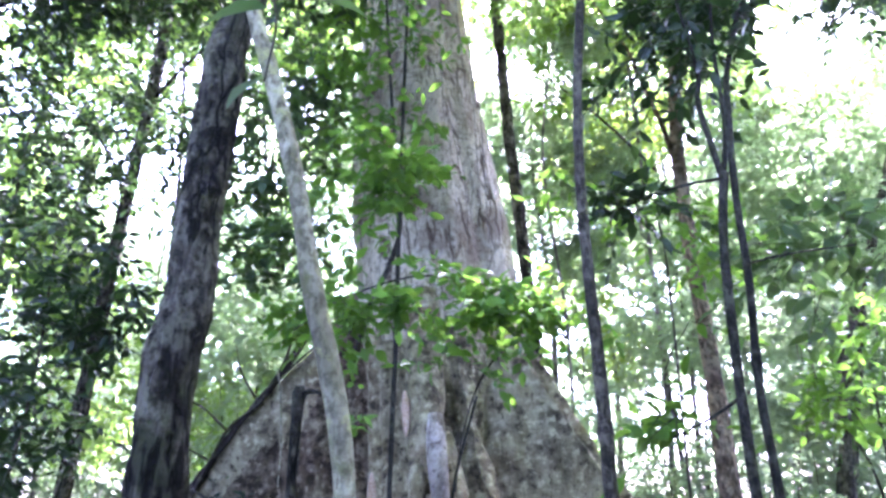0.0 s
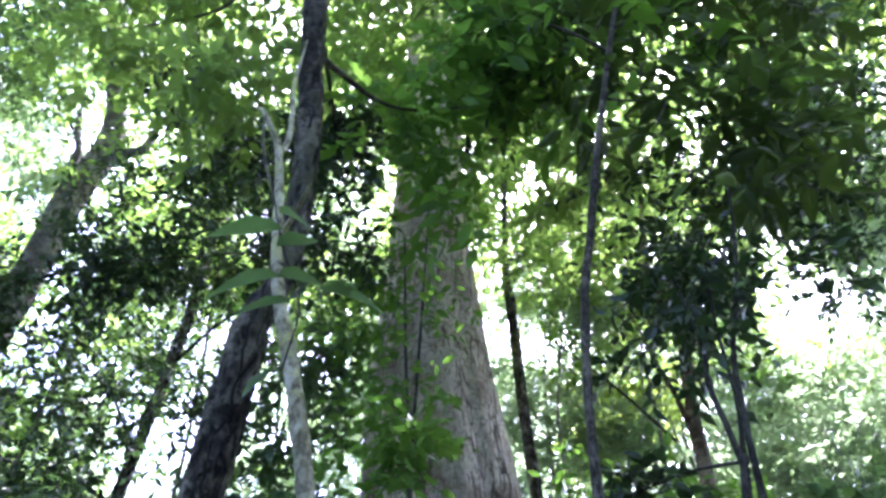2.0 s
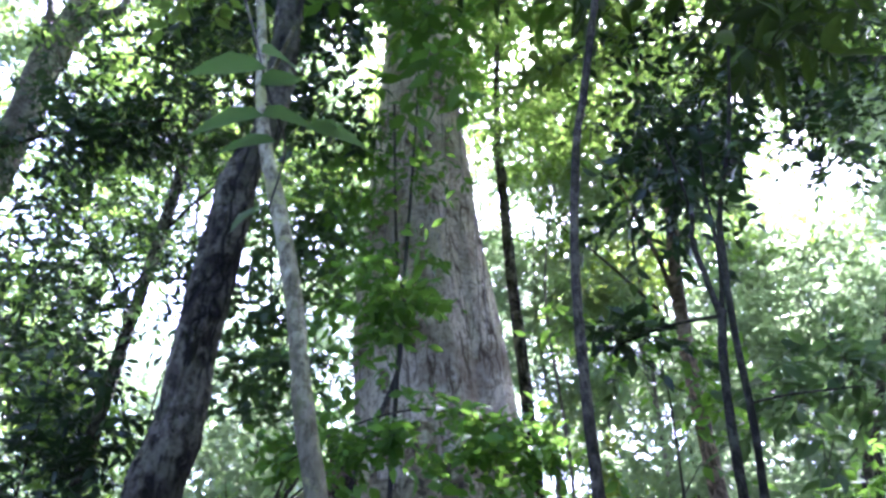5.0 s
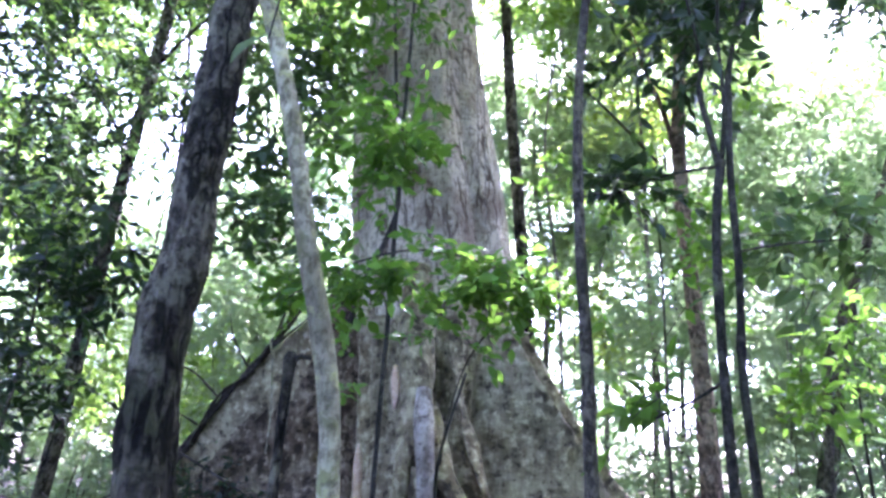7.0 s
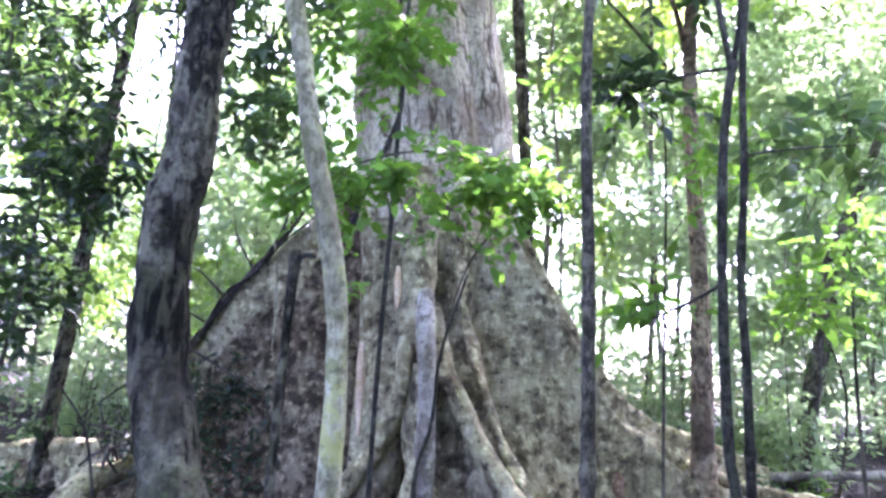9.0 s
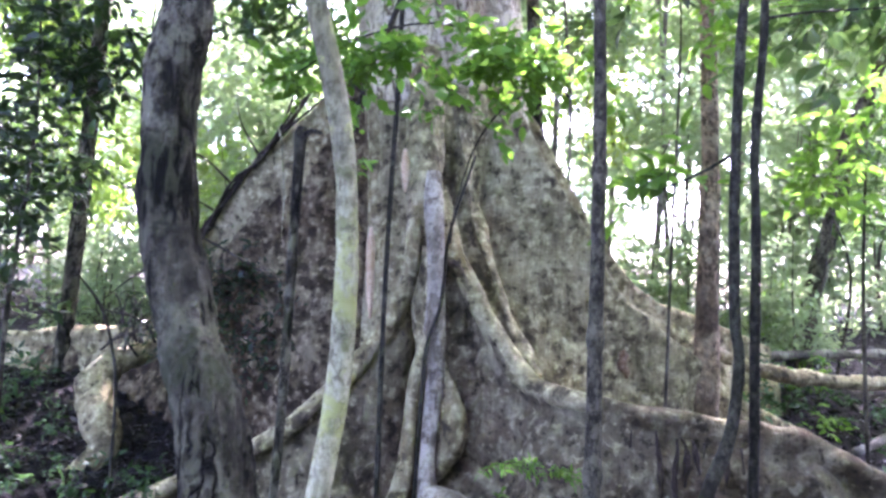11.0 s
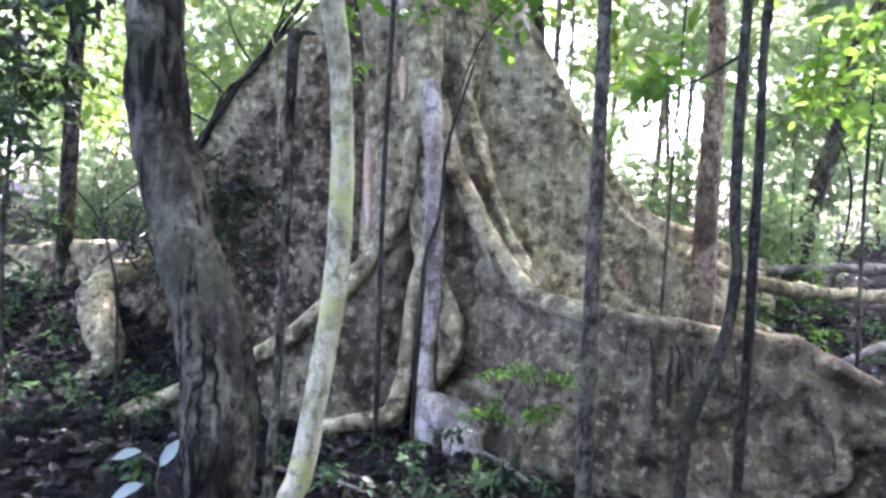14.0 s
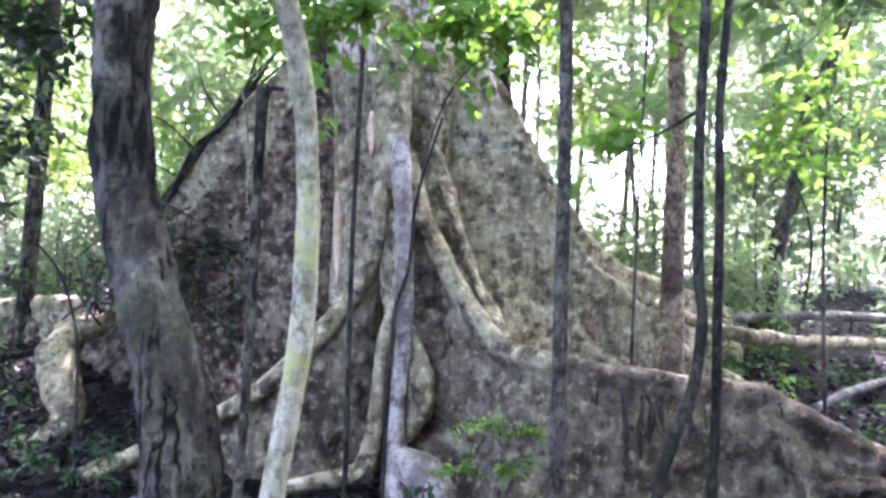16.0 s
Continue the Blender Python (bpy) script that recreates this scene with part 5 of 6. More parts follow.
    specs.append(("leafy_shrub", (2.6, 4.4, 0.3), "broad-leaved green shrub on the rising ground", [((2.45, 4.2, 2.6), (.4, .3, .25), 1), ((2.9, 4.4, 2.4), (.45, .3, .3), 1), ((2.35, 4.4, 2.15), (.3, .3, .2), .5), ((3.1, 4.6, 3.0), (.4, .3, .3), .7)], 62, 6, .24, .115, LEAF_NEAR, [(2.8, 4.5, 0.3, .014), (2.75, 4.5, 1.6, .011), (2.7, 4.4, 2.6, .005)]))
    for k, (nm, at, lab, blobs, tw, per, twig, size, mat, pts) in enumerate(specs):
        t = thing(nm, at, lab, "branch" if nm.startswith("branch") else "shrub")
        stem("stem", t, pts, BARK_SAP, step=0.06, sides=8, seed=k * 1.7)
        crown("foliage", t, 60 + k, blobs, tw, per, twig, size, mat, at[2] < 9, gaps=False, stem_mat=BARK_SAP, stem_r=.0025, width=.48, tilt=.8)


build_near_foliage()


def build_leaf_spray():
    t = thing("leaf_spray", (-0.6, 1.25, 2.8), "thin twig of soft bright green leaves close overhead", "branch")
    stem("stem", t, [(-0.80, 1.69, 3.98, .005), (-0.66, 1.45, 3.5, .005), (-0.52, 1.3, 3.1, .004), (-0.44, 1.25, 2.86, .0035), (-0.37, 1.25, 2.68, .003), (-0.38, 1.25, 2.50, .002)], BARK_SAP, step=.04, sides=6)
    stem("stem", t, [(-0.44, 1.26, 2.82, .003), (-0.38, 1.26, 2.77, .0025), (-0.28, 1.25, 2.74, .002)], BARK_SAP, step=.03, sides=6)
    rows = [((-0.45, 1.25, 2.93), (-.93, -.31, -.21), .15), ((-0.43, 1.25, 2.77), (-.82, -.36, -.44), .15), ((-0.44, 1.25, 2.77), (.90, -.32, -.30), .14), ((-0.39, 1.25, 2.69), (-.80, -.44, -.41), .12),
            ((-0.38, 1.25, 2.51), (-.49, -.52, -.70), .10), ((-0.33, 1.25, 2.73), (.90, -.28, -.34), .16), ((-0.48, 1.26, 3.0), (.78, -.36, -.51), .13), ((-0.46, 1.25, 2.87), (.88, -.47, -.08), .11), ((-0.28, 1.25, 2.75), (.4, -.7, -.5), .08)]
    for at, way, ln in rows:
        v, f = leaf_arrays(np.array([at]), np.array([way], float), np.array([(0.05, -.15, 1.0)]), np.array([ln * 1.25]), np.array([.52]), np.array([.2]), True)
        tri_mesh("leaf", v, f, LEAF_SHADE, t)


build_leaf_spray()


# ---------------------------------------------------------------- the forest behind and around
def build_forest():
    rng = random.Random(5)
    spots = [(3.3, 9.8), (-2.2, 8.9), (-3.6, 9.6), (4.4, 12.2)]
    for i in range(600):
        a = rng.uniform(-50, 50)
        d = rng.uniform(11.0, 26.0)
        x, y = d * math.sin(radians(a)), d * math.cos(radians(a))
        if y < 7.8 or any((x - u) ** 2 + (y - v) ** 2 < 1.9 ** 2 for u, v in spots):
            continue
        spots.append((x, y))
        if len(spots) >= 40:
            break
    # unseen ring of trees beside and behind the viewer, added to block low light
    for k in range(56):
        a, d = rng.uniform(64, 296), rng.uniform(10.0, 15.0)
        spots.append((d * math.sin(radians(a)), d * math.cos(radians(a))))
    for k, (x, y) in enumerate(spots):
        back = k >= 40
        g = ground_z(x, y)
        h = rng.uniform(9, 16)
        if 21 < math.degrees(math.atan2(x, y)) < 38:
            h = min(h, 6.5)
        r = rng.uniform(.02, .05) if rng.random() < .85 else rng.uniform(.06, .10)
        lx, ly = rng.uniform(-.10, .10) * h, rng.uniform(-.05, .05) * h
        t = thing("forest_tree", (x, y, g), "slim pale forest tree among sunlit leaves" if not back else "unseen forest tree added to hold back low light", "tree", "forest trees")
        stem("trunk", t, [(x, y, g - .15, r * 1.3), (x + lx * .2 + rng.uniform(-.15, .15), y + ly * .2, g + .2 * h, r), (x + lx * .35 + rng.uniform(-.2, .2), y + ly * .4, g + .42 * h, r * .85), (x + lx * .6 + rng.uniform(-.3, .3), y + ly * .6, g + .65 * h, r * .7), (x + lx, y + ly, g + h, r * .3)],
             BARK_FAR, step=0.3, sides=9, rough=0.06, freq=3, seed=k)
        blobs = []
        for q in range(14):
            f = rng.uniform(0.08, 1.0)
            w = 1.3 + 1.2 * f
            blobs.append(((x + lx * f + rng.uniform(-w, w), y + ly * f + rng.uniform(-w, w) * .6, g + f * h), (rng.uniform(.7, 1.6), rng.uniform(.6, 1.1), rng.uniform(.4, 1.0)), rng.uniform(.4, 1)))
        if back:
            # thinner crowns behind on the left let light through to the trunk
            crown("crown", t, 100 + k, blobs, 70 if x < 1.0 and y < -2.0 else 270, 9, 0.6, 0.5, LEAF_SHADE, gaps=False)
        else:
            crown("crown", t, 100 + k, blobs, 1100, 10, 0.44, 0.17, (LEAF_FAR_HAZE, LEAF_FAR_HAZE, LEAF_CANOPY, LEAF_FAR_HAZE, LEAF_FAR_HAZE)[k % 5])
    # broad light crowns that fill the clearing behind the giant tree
    fills = [(1.6, 10.6, 11.5, LEAF_FAR_HAZE, 1800, .13, [(0.8, 4.4), (0.85, 5.8), (0.8, 7.2), (0.8, 8.6), (1.6, 6.8), (2.1, 5.4), (1.9, 8.2), (1.2, 9.8), (2.5, 9.4), (1.8, 11.0), (2.6, 7.2)], .6),
             (3.4, 11.0, 11.5, LEAF_SUNLIT, 900, .14, [(2.6, 8.6), (3.2, 9.6), (3.8, 10.4), (2.6, 10.8), (3.6, 8.4)], .65),
             (6.2, 14.5, 11.5, LEAF_FAR_HAZE, 3700, .19, [(4.0, 4.6), (4.2, 10.2), (5.6, 11.0), (6.6, 11.4), (7.4, 10.6), (7.0, 12.0), (5.2, 5.6), (6.4, 6.6), (5.6, 8.2), (7.4, 8.0), (4.4, 7.2), (7.6, 5.2), (5.0, 9.6), (6.6, 9.8), (7.8, 9.4), (8.2, 8.6), (7.0, 9.0)], 1.0),
             (10.0, 14.0, 10.5, LEAF_FAR_HAZE, 2500, .19, [(8.4, 10.6), (9.4, 10.6), (8.6, 4.0), (9.6, 5.4), (10.4, 6.8), (9.0, 7.4), (11.4, 5.0), (8.4, 6.0), (9.6, 8.8), (11.0, 8.2), (8.8, 9.2), (10.4, 9.6), (11.8, 9.2)], 1.0),
             (3.2, 13.4, 9.5, LEAF_SUNLIT, 900, .17, [(2.4, 5.6), (3.4, 6.8), (2.8, 8.4), (4.0, 8.8), (3.2, 4.8)], .8),
             (-5.4, 14.0, 8.0, LEAF_FAR_HAZE, 1200, .18, [(-6.6, 3.2), (-5.4, 4.4), (-4.2, 3.4), (-3.4, 4.8), (-7.4, 4.8), (-4.6, 2.4)], .9)]
    for k, (x, y, h, mat, tw, size, at, w) in enumerate(fills):
        g = ground_z(x, y)
        t = thing("forest_tree", (x, y, g), "light-green leafy forest tree in the clearing", "tree", "clearing trees")
        stem("trunk", t, [(x, y, g - .15, .06), (x + .1, y, g + h * .3, .045), (x - .1, y, g + h * .5, .035), (x, y, g + h * .72, .010)], BARK_FAR, step=.3, sides=9, seed=k)
        crown("crown", t, 700 + k, [((a, y + rng.uniform(-.6, .6), b), (w * rng.uniform(.8, 1.3), w, w * rng.uniform(.6, .9)), 1) for a, b in at], tw, 9, .4, size, mat, tilt=.9)
    # slender poles among the undergrowth
    for k in range(17):
        a, d = (rng.uniform(9, 33) if k % 3 else rng.uniform(-31, -9)), rng.uniform(7.6, 13)
        x, y = d * math.sin(radians(a)), d * math.cos(radians(a))
        g, h, r = ground_z(x, y), rng.uniform(5, 9), rng.uniform(.012, .026)
        if a > 19:
            h = rng.uniform(2.8, 4.2)
        t = thing("slim_tree", (x, y, g), "thin straight young tree with a sparse crown", "tree", "young trees")
        stem("trunk", t, [(x, y, g - .1, r * 1.2), (x + rng.uniform(-.15, .15), y, g + .35 * h, r), (x + rng.uniform(-.3, .3), y, g + .7 * h, r * .8), (x + rng.uniform(-.4, .4), y, g + h, r * .4)], BARK_FAR if k % 2 else BARK_SAP, step=.25, sides=8, seed=k * 2.3)
        crown("crown", t, 900 + k, [((x, y, g + h), (.7, .6, .5), 1)], 40, 8, .3, .12, LEAF_FAR_HAZE)
    # low growth between the trees
    for k in range(150):
        a, d = rng.uniform(-46, 46), rng.uniform(6.8, 17) if k < 90 else rng.uniform(7.0, 12)
        x, y = d * math.sin(radians(a)), d * math.cos(radians(a))
        if y < 6.6 or (abs(x) < 1.6 and y < 8.5):
            continue
        g = ground_z(x, y)
        h = rng.uniform(.5, 2.0)
        t = thing("undergrowth_plant", (x, y, g), "thin bright green undergrowth sapling on the forest floor", "plant", "undergrowth")
        stem("stem", t, [(x, y, g - .1, .012), (x + rng.uniform(-.1, .1), y, g + h * .6, .009), (x + rng.uniform(-.25, .25), y, g + h * 1.15, .004)], BARK_SAP, step=0.2, sides=6, seed=k)
        crown("foliage", t, 300 + k, [((x, y, g + h * .75), (.45, .4, h * .4), 1), ((x + rng.uniform(-.4, .4), y, g + h * .4), (.4, .4, h * .3), .6)], 60, 8, 0.26, 0.10, LEAF_FAR_HAZE if rng.random() < .88 else LEAF_NEAR)
    # woods in the distance
    rd = np.random.default_rng(41)
    t = thing("distant_woods", (0, 34, 2), "pale green wall of distant forest leaves, haze put into their colour", "foliage")
    blobs = []
    for q in range(90):
        a, d = radians(rd.uniform(-52, 52)), rd.uniform(28, 40)
        blobs.append(((d * math.sin(a), d * math.cos(a), rd.uniform(1.5, 16)), (rd.uniform(1.5, 3), rd.uniform(1, 2), rd.uniform(1, 2.2)), 1))
    crown("foliage", t, 43, blobs, 4600, 9, .8, .42, LEAF_FAR_HAZE)
    tagged(t, kind="stuff")
    # thick growth beside and behind the viewer, unseen, added to shade the low roots
    for k in range(25):
        a, d = (95 + 170 * k / 15, rng.uniform(2.2, 3.6)) if k < 16 else ((52 + 9 * (k - 16), rng.uniform(3.2, 4.6)) if k < 20 else (-62 - 18 * (k - 20), 4.0))
        if k in (20, 21):
            continue
        if k > 21:
            a, d = 56 + 10 * (k - 22), 2.6 + .2 * (k - 22)
        x, y = d * math.sin(radians(a)), d * math.cos(radians(a))
        g = ground_z(x, y)
        h = rng.uniform(2.2, 3.4)
        t = thing("leafy_shrub", (x, y, g), "unseen dense shrub added to shade the low roots", "shrub", "shade shrubs")
        stem("stem", t, [(x, y, g - .1, .02), (x + .1, y, g + h * .5, .015), (x, y, g + h, .006)], BARK_SAP, step=.2, sides=7, seed=k)
        crown("foliage", t, 800 + k, [((x, y, g + h * .6), (.7, .6, h * .45), 1), ((x, y, g + h * .25), (.8, .7, h * .25), .6)], 130, 8, .35, .2, LEAF_SHADE, gaps=False)
    # high roof of leaves, broken further off; the unseen rear half is added to shape light
    rg = np.random.default_rng(77)
    for nm, seed, (x0, x1, y0, y1), nb, tw, size in (("canopy", 78, (-13, 13, 2.5, 13), 125, 14500, .19), ("canopy", 79, (-16, 16, -14, 2.5), 80, 5200, .42)):
        t = thing(nm, ((x0 + x1) / 2, (y0 + y1) / 2, 12), "high roof of rainforest leaves, its rear added unseen to shape light", "foliage")
        blobs = [((rg.uniform(x0, x1), rg.uniform(y0, y1), rg.uniform(10.0, 15.0)), (rg.uniform(1, 2.2), rg.uniform(1, 2.2), rg.uniform(.4, .9)), rg.uniform(.5, 1)) for q in range(nb)]
        # opening cut behind the viewer so that skylight falls on the trunk
        blobs = [q for q in blobs if not (-14.0 < q[0][0] < 3.0 and -13.0 < q[0][1] < -3.0)]
        crown("foliage", t, seed, blobs, tw, 9, 0.55, size, LEAF_CANOPY, gaps=y0 > 0)
        tagged(t, kind="stuff")


build_forest()


# ---------------------------------------------------------------- forest floor
def build_floor():
    rng = random.Random(9)
    nrg = np.random.default_rng(9)
    # clods and stones
    def clod(seed):
        bm = bmesh.new()
        bmesh.ops.create_icosphere(bm, subdivisions=3, radius=1.0)
        for v in bm.verts:
            n1 = noise.noise(v.co * 1.3 + Vector((seed, 0, 0)))
            n2 = noise.noise(v.co * 3.7 + Vector((0, seed, 0)))
            n3 = noise.noise(v.co * 9.0 + Vector((seed, seed, 0)))
            n4 = noise.noise(v.co * 17.0 + Vector((0, seed, seed)))
            v.co *= 1 + 0.45 * n1 + 0.45 * n2 + 0.30 * n3 + 0.16 * n4
            v.co.z *= 0.75
        me = bpy.data.meshes.new("clod")
        bm.to_mesh(me)
        bm.free()
        me.materials.append(CLOD)
        smooth(me)
        return me
    kinds = [clod(s * 7.3) for s in range(6)]
    for k in range(300):
        if k < 215:
            x, y = rng.uniform(-2.9, -0.7), rng.uniform(2.2, 4.8)
        else:
            x, y = rng.uniform(-0.6, 2.8), rng.uniform(2.1, 3.05)
        s = rng.uniform(.03, .10) * (1.0 if k < 215 else .8)
        if k > 290:
            x, y, s = rng.uniform(1.75, 2.5), rng.uniform(2.55, 2.85), rng.uniform(.10, .16)
        elif k > 255:
            # row along the root wall's foot, in place of the dark of its undercut
            x = rng.uniform(.3, 1.7)
            y, s = 3.35 - .16 * x + rng.uniform(-.06, .06), rng.uniform(.05, .10)
        ob = new("stone", kinds[k % 6])
        ob.matrix_world = Matrix.LocRotScale((x, y, ground_z(x, y) + s * .3), Euler((rng.uniform(-.4, .4), rng.uniform(-.4, .4), rng.uniform(0, 6.3))), (s, s * rng.uniform(.7, 1.2), s * rng.uniform(.7, 1.2)))
        tagged(ob, "dark damp stone half sunk in leaf litter, some standing in for shade", "stone", "stones")
    # crumbs of black earth between them
    ball = bmesh.new()
    bmesh.ops.create_icosphere(ball, subdivisions=1, radius=1.0)
    unit_v = np.array([v.co[:] for v in ball.verts])
    unit_t = np.array([[v.index for v in f.verts] for f in ball.faces])
    ball.free()
    n = 7200
    x, y = nrg.uniform(-4.6, 4.8, n), nrg.uniform(1.9, 6.4, n)
    size = nrg.uniform(.010, .046, n) * np.where(x < -.6, 1.15, .85)
    z = np.array([ground_z(a, b) for a, b in zip(x, y)]) + size * .35
    v = unit_v[None] * (1 + nrg.uniform(-.35, .35, (n, len(unit_v), 1))) * size[:, None, None] * nrg.uniform(.6, 1.3, (n, 1, 3)) + np.stack([x, y, z], 1)[:, None]
    t = unit_t[None] + (np.arange(n) * len(unit_v))[:, None, None]
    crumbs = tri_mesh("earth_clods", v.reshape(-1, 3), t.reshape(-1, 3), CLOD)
    crumbs.data.polygons.foreach_set("use_smooth", np.zeros(len(crumbs.data.polygons), dtype=bool))
    tagged(crumbs, "small black clods of damp forest earth", "earth", kind="stuff")
    # fallen leaves
    n = 42000
    x = nrg.uniform(-7, 7, n)
    y = nrg.uniform(-6.0, 9.0, n)
    x[:7000], y[:7000] = nrg.uniform(-4.4, 3.0, 7000), nrg.uniform(2.0, 5.4, 7000)
    z = np.array([ground_z(a, b) for a, b in zip(x, y)]) + nrg.uniform(.004, .05, n)
    al = nrg.normal(0, 1, (n, 3))
    al[:, 2] *= .25
    up = np.array([0, 0, 1.0]) + nrg.normal(0, .35, (n, 3))
    near = (y > 1.8) & (y < 5.2) & (abs(x) < 3.2)
    ln, wd, cu = nrg.uniform(.03, .085, n), nrg.uniform(.35, .55, n), nrg.uniform(-.3, .5, n)
    org = np.stack([x, y, z], 1)
    v, t = leaf_arrays(org[near], al[near], up[near], ln[near], wd[near], cu[near], True)
    v2, t2 = leaf_arrays(org[~near], al[~near], up[~near], ln[~near], wd[~near], cu[~near], False)
    v, t = np.vstack([v, v2]), np.vstack([t, t2 + len(v)])
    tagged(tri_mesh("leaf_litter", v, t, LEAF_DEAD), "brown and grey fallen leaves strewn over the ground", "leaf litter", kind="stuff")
    # seedlings
    spots = [(-0.35, 3.05), (-0.2, 2.85), (-0.45, 3.35), (0.0, 2.95), (-0.1, 3.3), (0.2, 3.05), (-0.55, 2.7), (-1.5, 3.9), (-1.3, 3.6), (-1.75, 4.4), (-2.2, 4.3), (-0.95, 3.4), (0.35, 3.2), (-2.7, 4.6), (-3.2, 5.0), (-2.9, 5.4), (-1.15, 2.9),
             (0.75, 2.95), (1.5, 2.8), (3.0, 5.0), (3.4, 5.4), (2.9, 5.7), (3.9, 5.8), (2.6, 6.4), (-2.0, 3.6), (-3.4, 5.6), (-0.62, 3.2), (1.1, 2.7), (3.2, 4.6), (-0.75, 2.45), (-1.95, 4.0)]
    spots += [(rng.uniform(-2.6, -1.1), rng.uniform(3.7, 4.9)) for q in range(12)] + [(rng.uniform(-4.4, -2.4), rng.uniform(4.6, 6.0)) for q in range(22)] + [(rng.uniform(2.4, 4.6), rng.uniform(4.2, 6.6)) for q in range(34)] + [(rng.uniform(-.7, .5), rng.uniform(2.8, 3.6)) for q in range(8)]
    for k, (x, y) in enumerate(spots):
        g = ground_z(x, y)
        h = rng.uniform(.10, .28)
        t = thing("seedling", (x, y, g), "small green seedling with broad leaves in the litter", "plant", "seedlings")
        stem("stem", t, [(x, y, g - .04, .004), (x + .01, y, g + h * .6, .003), (x + .02, y - .02, g + h, .002)], BARK_SAP, step=0.05, sides=6)
        crown("foliage", t, 500 + k, [((x, y, g + h), (.13, .11, .05), 1), ((x, y, g + h * .6), (.10, .1, .04), .5)], rng.randint(5, 9), 4, 0.07, rng.uniform(.035, .066), LEAF_LOW, True, gaps=False, width=.45)
    # leafy herbs on the rising ground
    for k in range(34):
        x, y = (rng.uniform(2.3, 4.9), rng.uniform(4.3, 7.0)) if k < 24 else (rng.uniform(-4.6, -2.5), rng.uniform(5.0, 6.0))
        g, h = ground_z(x, y), rng.uniform(.14, .36)
        t = thing("leafy_herb", (x, y, g), "leafy green herb on the shaded forest floor", "plant", "forest herbs")
        stem("stem", t, [(x, y, g - .05, .006), (x + .02, y, g + h * .6, .004), (x + rng.uniform(-.06, .06), y - .02, g + h, .002)], BARK_SAP, step=.06, sides=6)
        crown("foliage", t, 560 + k, [((x, y, g + h), (.2, .16, .07), 1), ((x, y, g + h * .55), (.22, .18, .06), .8)], rng.randint(9, 16), 5, .12, .075, LEAF_LOW if k % 3 else LEAF_NEAR, True, gaps=False, width=.45)
    t = thing("bent_stick", (-2.0, 4.3, .1), "thin dark bent stick leaning in the undergrowth", "stick")
    stem("stick", t, [(-1.92, 4.3, .15, .010), (-1.925, 4.3, .75, .011), (-1.96, 4.3, 1.0, .010), (-2.05, 4.3, 1.27, .009), (-2.24, 4.3, 1.5, .005)], BARK_THIN, step=.05, sides=8, rough=.2)
    # a feathery plant before the root wall
    for x, y, z in ((0.36, 3.35, .68), (0.55, 3.3, .66), (0.50, 3.25, .50), (0.30, 3.4, .45)):
        t = thing("small_fern", (x, y, z - .1), "small feathery bright green plant growing on the root", "plant", "root plants")
        rg = np.random.default_rng(int(x * 1000))
        org = np.array([[x, y + .06, z - .02]] * 6)
        way = unit(np.stack([rg.uniform(-1, 1, 6), rg.uniform(-1, .2, 6), rg.uniform(-.1, .3, 6)], 1))
        v, f = sprays(rg, org, way, .16, 14, .05, .3, True, .3, 1.0)
        tri_mesh("frond", v, f, LEAF_NEAR, t)
        sv_, st_ = stems(org, way, np.full(6, .16), .3, .002)
        tri_mesh("stalk", sv_, st_, BARK_SAP, t)
        stem("stem", t, [(x, y + .25, z - .16, .004), (x, y + .14, z - .07, .003), (x, y + .06, z - .02, .002)], BARK_SAP, step=.05, sides=6)
    # two pale broad leaves on the ground plant
    t = thing("ground_plant", (-0.95, 2.5, 0.1), "low plant with two large pale glossy leaves", "plant")
    stem("stem", t, [(-0.902, 2.44, 0.02, .006), (-0.912, 2.43, 0.305, .005), (-0.923, 2.42, 0.430, .004), (-0.915, 2.42, 0.481, .003)], BARK_SAP, step=.04, sides=6)
    for base, tip in (((-0.915, 2.42, 0.481), (-0.976, 2.42, 0.535)), ((-0.923, 2.42, 0.430), (-0.965, 2.42, 0.419))):
        stem("leaf_stalk", t, [(*base, .003), (*tip, .002)], BARK_SAP, step=.02, sides=6)
    for at, way, ln, wd in (((-0.976, 2.42, 0.535), (-0.972, -.02, -0.234), 0.111, 0.36), ((-0.965, 2.42, 0.419), (-0.916, -.02, -0.402), 0.134, 0.38), ((-0.915, 2.42, 0.481), (0.588, -.02, 0.809), 0.136, 0.42)):
        v, f = leaf_arrays(np.array([at]), np.array([way], float), np.array([(0, -.9, 1.0)]), np.array([ln]), np.array([wd]), np.array([.12]), True)
        tri_mesh("leaf", v, f, LEAF_PALE, t, "pale glossy leaf")
    # dead branch against the tall buttress, with its tangle
    t = thing("fallen_branch", (-1.7, 5.2, 2.0), "blackened dead branch lying along the buttress edge", "branch")
    for k, (dy, dz, r) in enumerate(((0, 0, .017), (-.05, .035, .011), (-.03, -.05, .012))):
        stem("stem", t, [(-2.12 + .04 * k, 5.55 + dy, 1.52 + dz, r), (-1.86, 5.46 + dy, 1.79 - dz, r * 1.2), (-1.60, 5.30 + dy, 2.16 + dz, r), (-1.38, 5.27 + dy, 2.41 - dz * .6, r * 1.15), (-1.17, 5.21 + dy, 2.68 + dz, r), (-1.00 + .05 * k, 5.13 + dy, 2.90 + dz, r * .5)],
             DEAD_WOOD, step=.025, sides=9, rough=.4, freq=16, seed=k * 3.3)
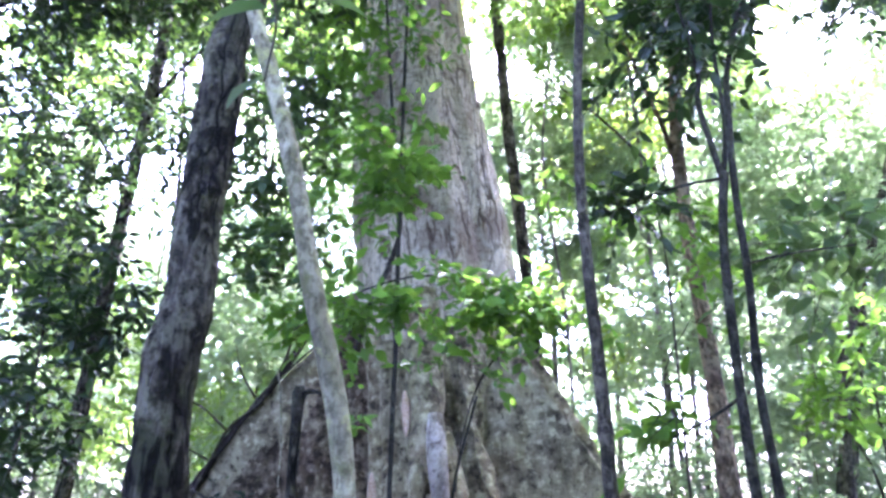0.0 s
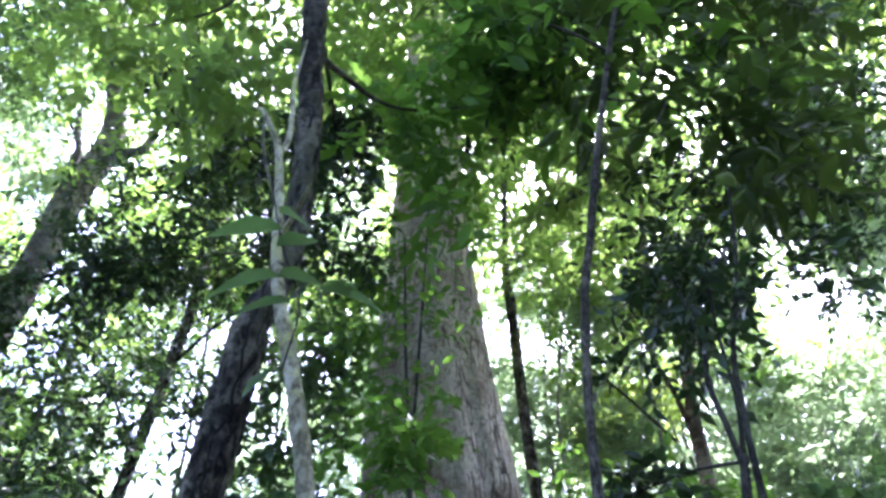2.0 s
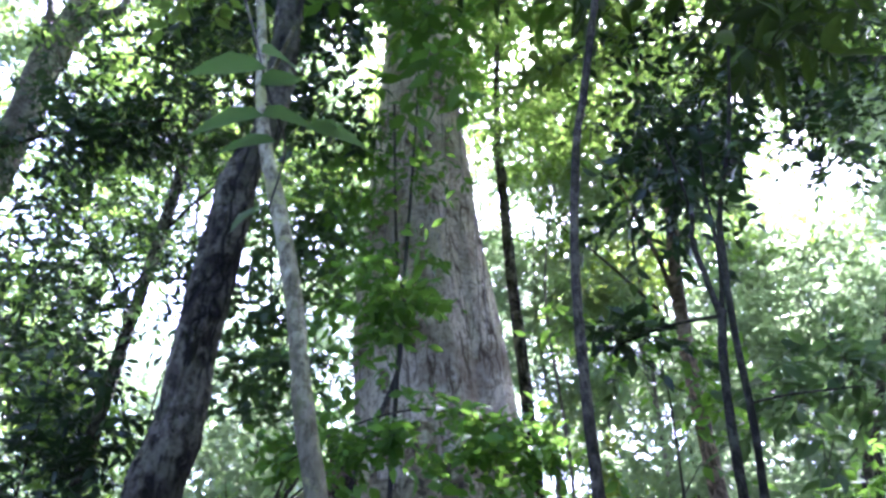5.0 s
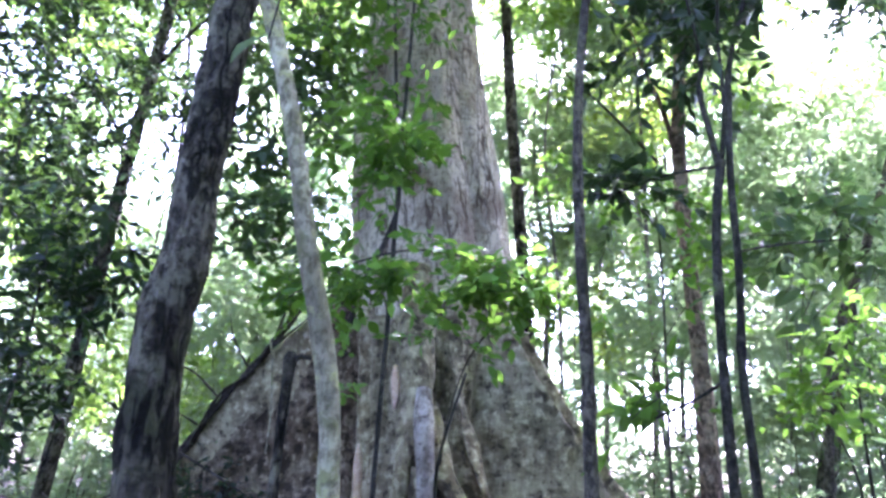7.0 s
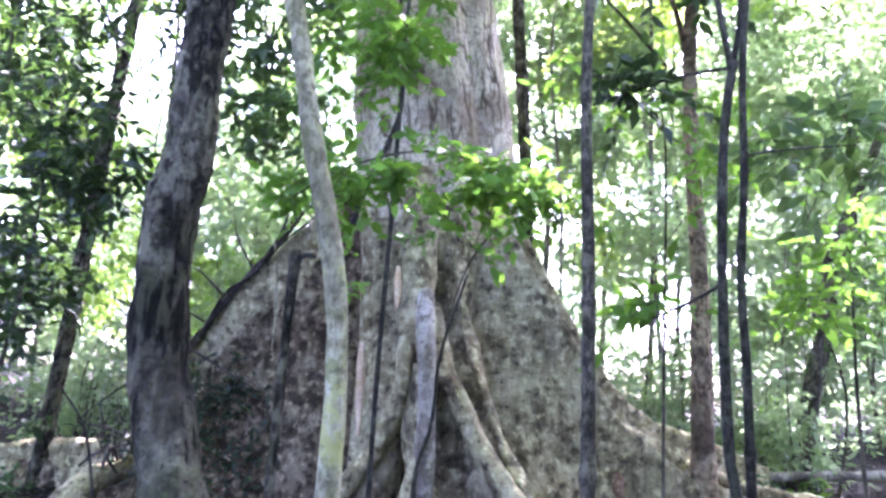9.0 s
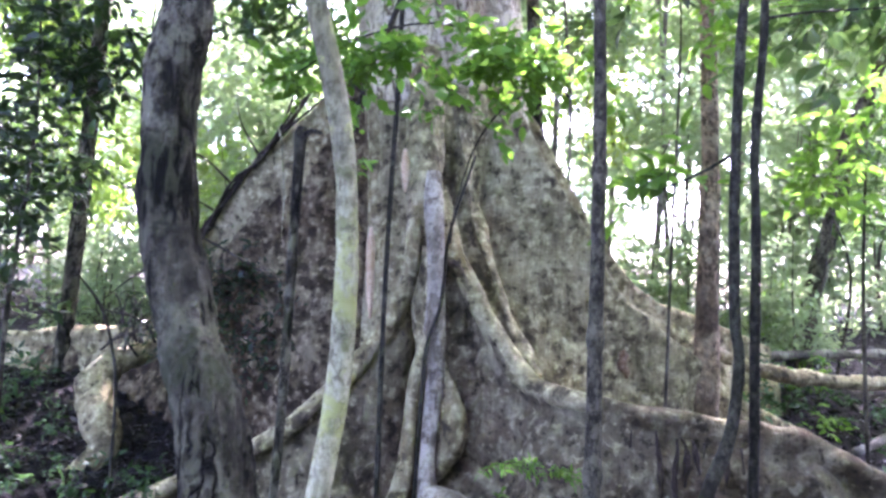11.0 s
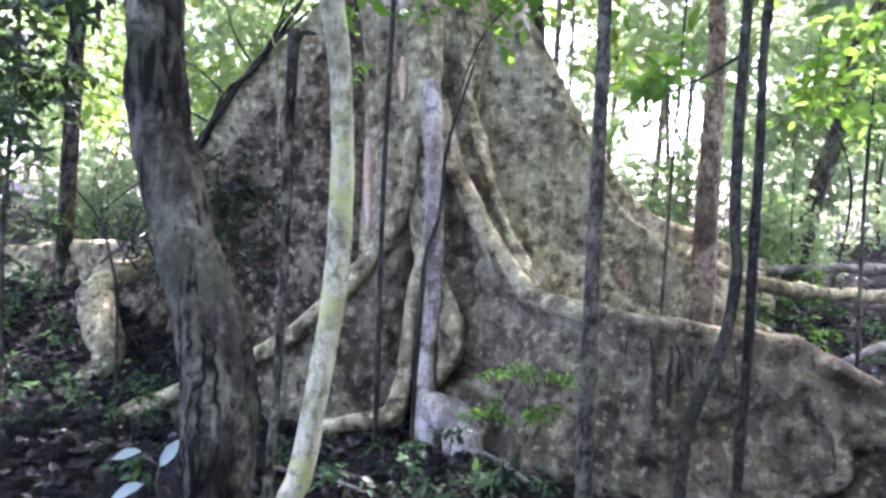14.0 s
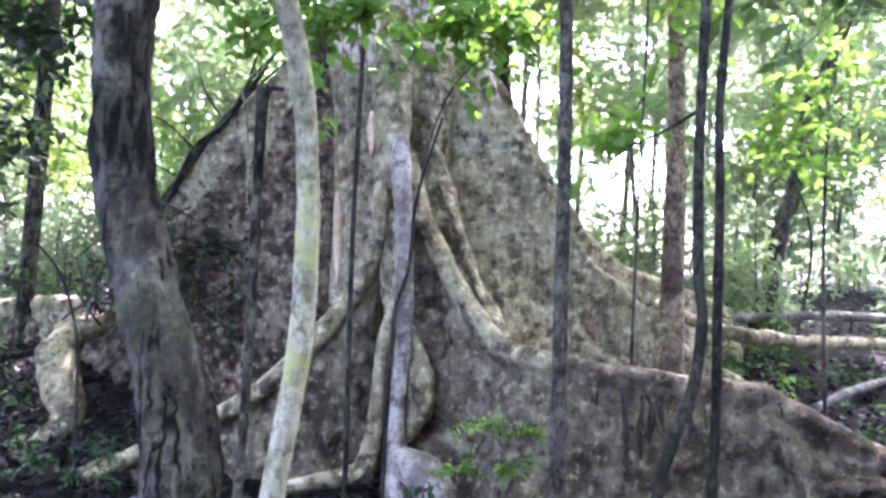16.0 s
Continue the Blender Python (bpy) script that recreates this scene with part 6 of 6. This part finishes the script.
    for k, pts in enumerate(([(-1.2, 5.15, 2.66, .012), (-1.12, 5.05, 2.84, .010), (-1.05, 5.0, 2.98, .005)], [(-1.6, 5.25, 2.2, .010), (-1.75, 5.1, 2.35, .007), (-1.9, 5.0, 2.4, .004)], [(-1.4, 5.2, 2.43, .010), (-1.5, 5.1, 2.62, .006), (-1.52, 5.0, 2.78, .003)],
                             [(-1.9, 5.35, 1.82, .011), (-1.6, 5.15, 1.70, .008), (-1.2, 5.05, 1.50, .004)], [(-1.75, 5.35, 2.0, .009), (-1.95, 5.3, 2.12, .006), (-2.1, 5.2, 2.3, .003)], [(-2.0, 5.4, 1.65, .012), (-2.25, 5.3, 1.5, .009), (-2.5, 5.25, 1.28, .004)])):
        stem("side_branch", t, pts, DEAD_WOOD, step=.03, sides=7, rough=.3, seed=k)
    crown("dead_foliage", t, 601, [((-1.60, 5.2, 1.5), (.38, .1, .35), 1), ((-1.3, 5.1, 1.25), (.36, .1, .35), .8), ((-1.95, 5.3, 1.15), (.42, .15, .3), .9), ((-1.5, 5.15, .9), (.4, .1, .25), .5)], 270, 5, .18, .062, LEAF_DARK, True, gaps=False, stem_mat=DEAD_WOOD, tilt=1.0)
    t = thing("stick_heap", (-2.55, 5.35, .7), "tangled heap of dead grey sticks against the buttress", "stick")
    for k in range(16):
        a, q = rng.uniform(-1.3, 1.3), rng.uniform(.14, .3)
        x, y, z = -2.33 + rng.uniform(-.12, .14), 5.5 + rng.uniform(-.08, .08), 1.08 + rng.uniform(-.1, .12)
        dx, dz = math.sin(a) * q, math.cos(a) * q
        stem("stick", t, [(x - dx, y, min(z - dz * .8, .95), .011), (x - dx * .2, y - .04, z + rng.uniform(-.03, .03), .010), (x + dx, y - .02, z + dz, .005)], DEAD_WOOD if k % 3 else BARK_FAR, step=.05, sides=7, rough=.3, seed=k * 1.3)
    # fallen logs and sticks
    for k, pts in enumerate(([(3.0, 6.4, 1.0, .05), (4.2, 6.6, 1.05, .05), (5.4, 6.7, 1.0, .04)], [(2.9, 4.8, .5, .03), (3.6, 5.2, .62, .03), (4.4, 5.4, .7, .02)], [(0.25, 3.75, .15, .012), (0.45, 3.5, .12, .01), (0.6, 3.3, .05, .008)],
                             [(-0.75, 3.3, .16, .012), (-0.45, 3.2, .16, .01), (-0.2, 3.1, .12, .007)], [(0.8, 2.95, .06, .01), (1.05, 3.05, .10, .009), (1.25, 3.1, .07, .007)])):
        t = thing("fallen_stick", pts[0][:3], "weathered fallen stick on the litter", "stick", "fallen sticks")
        stem("stick", t, pts, BARK_FAR, step=.06, sides=9, rough=.3, seed=k * 3)


build_floor()
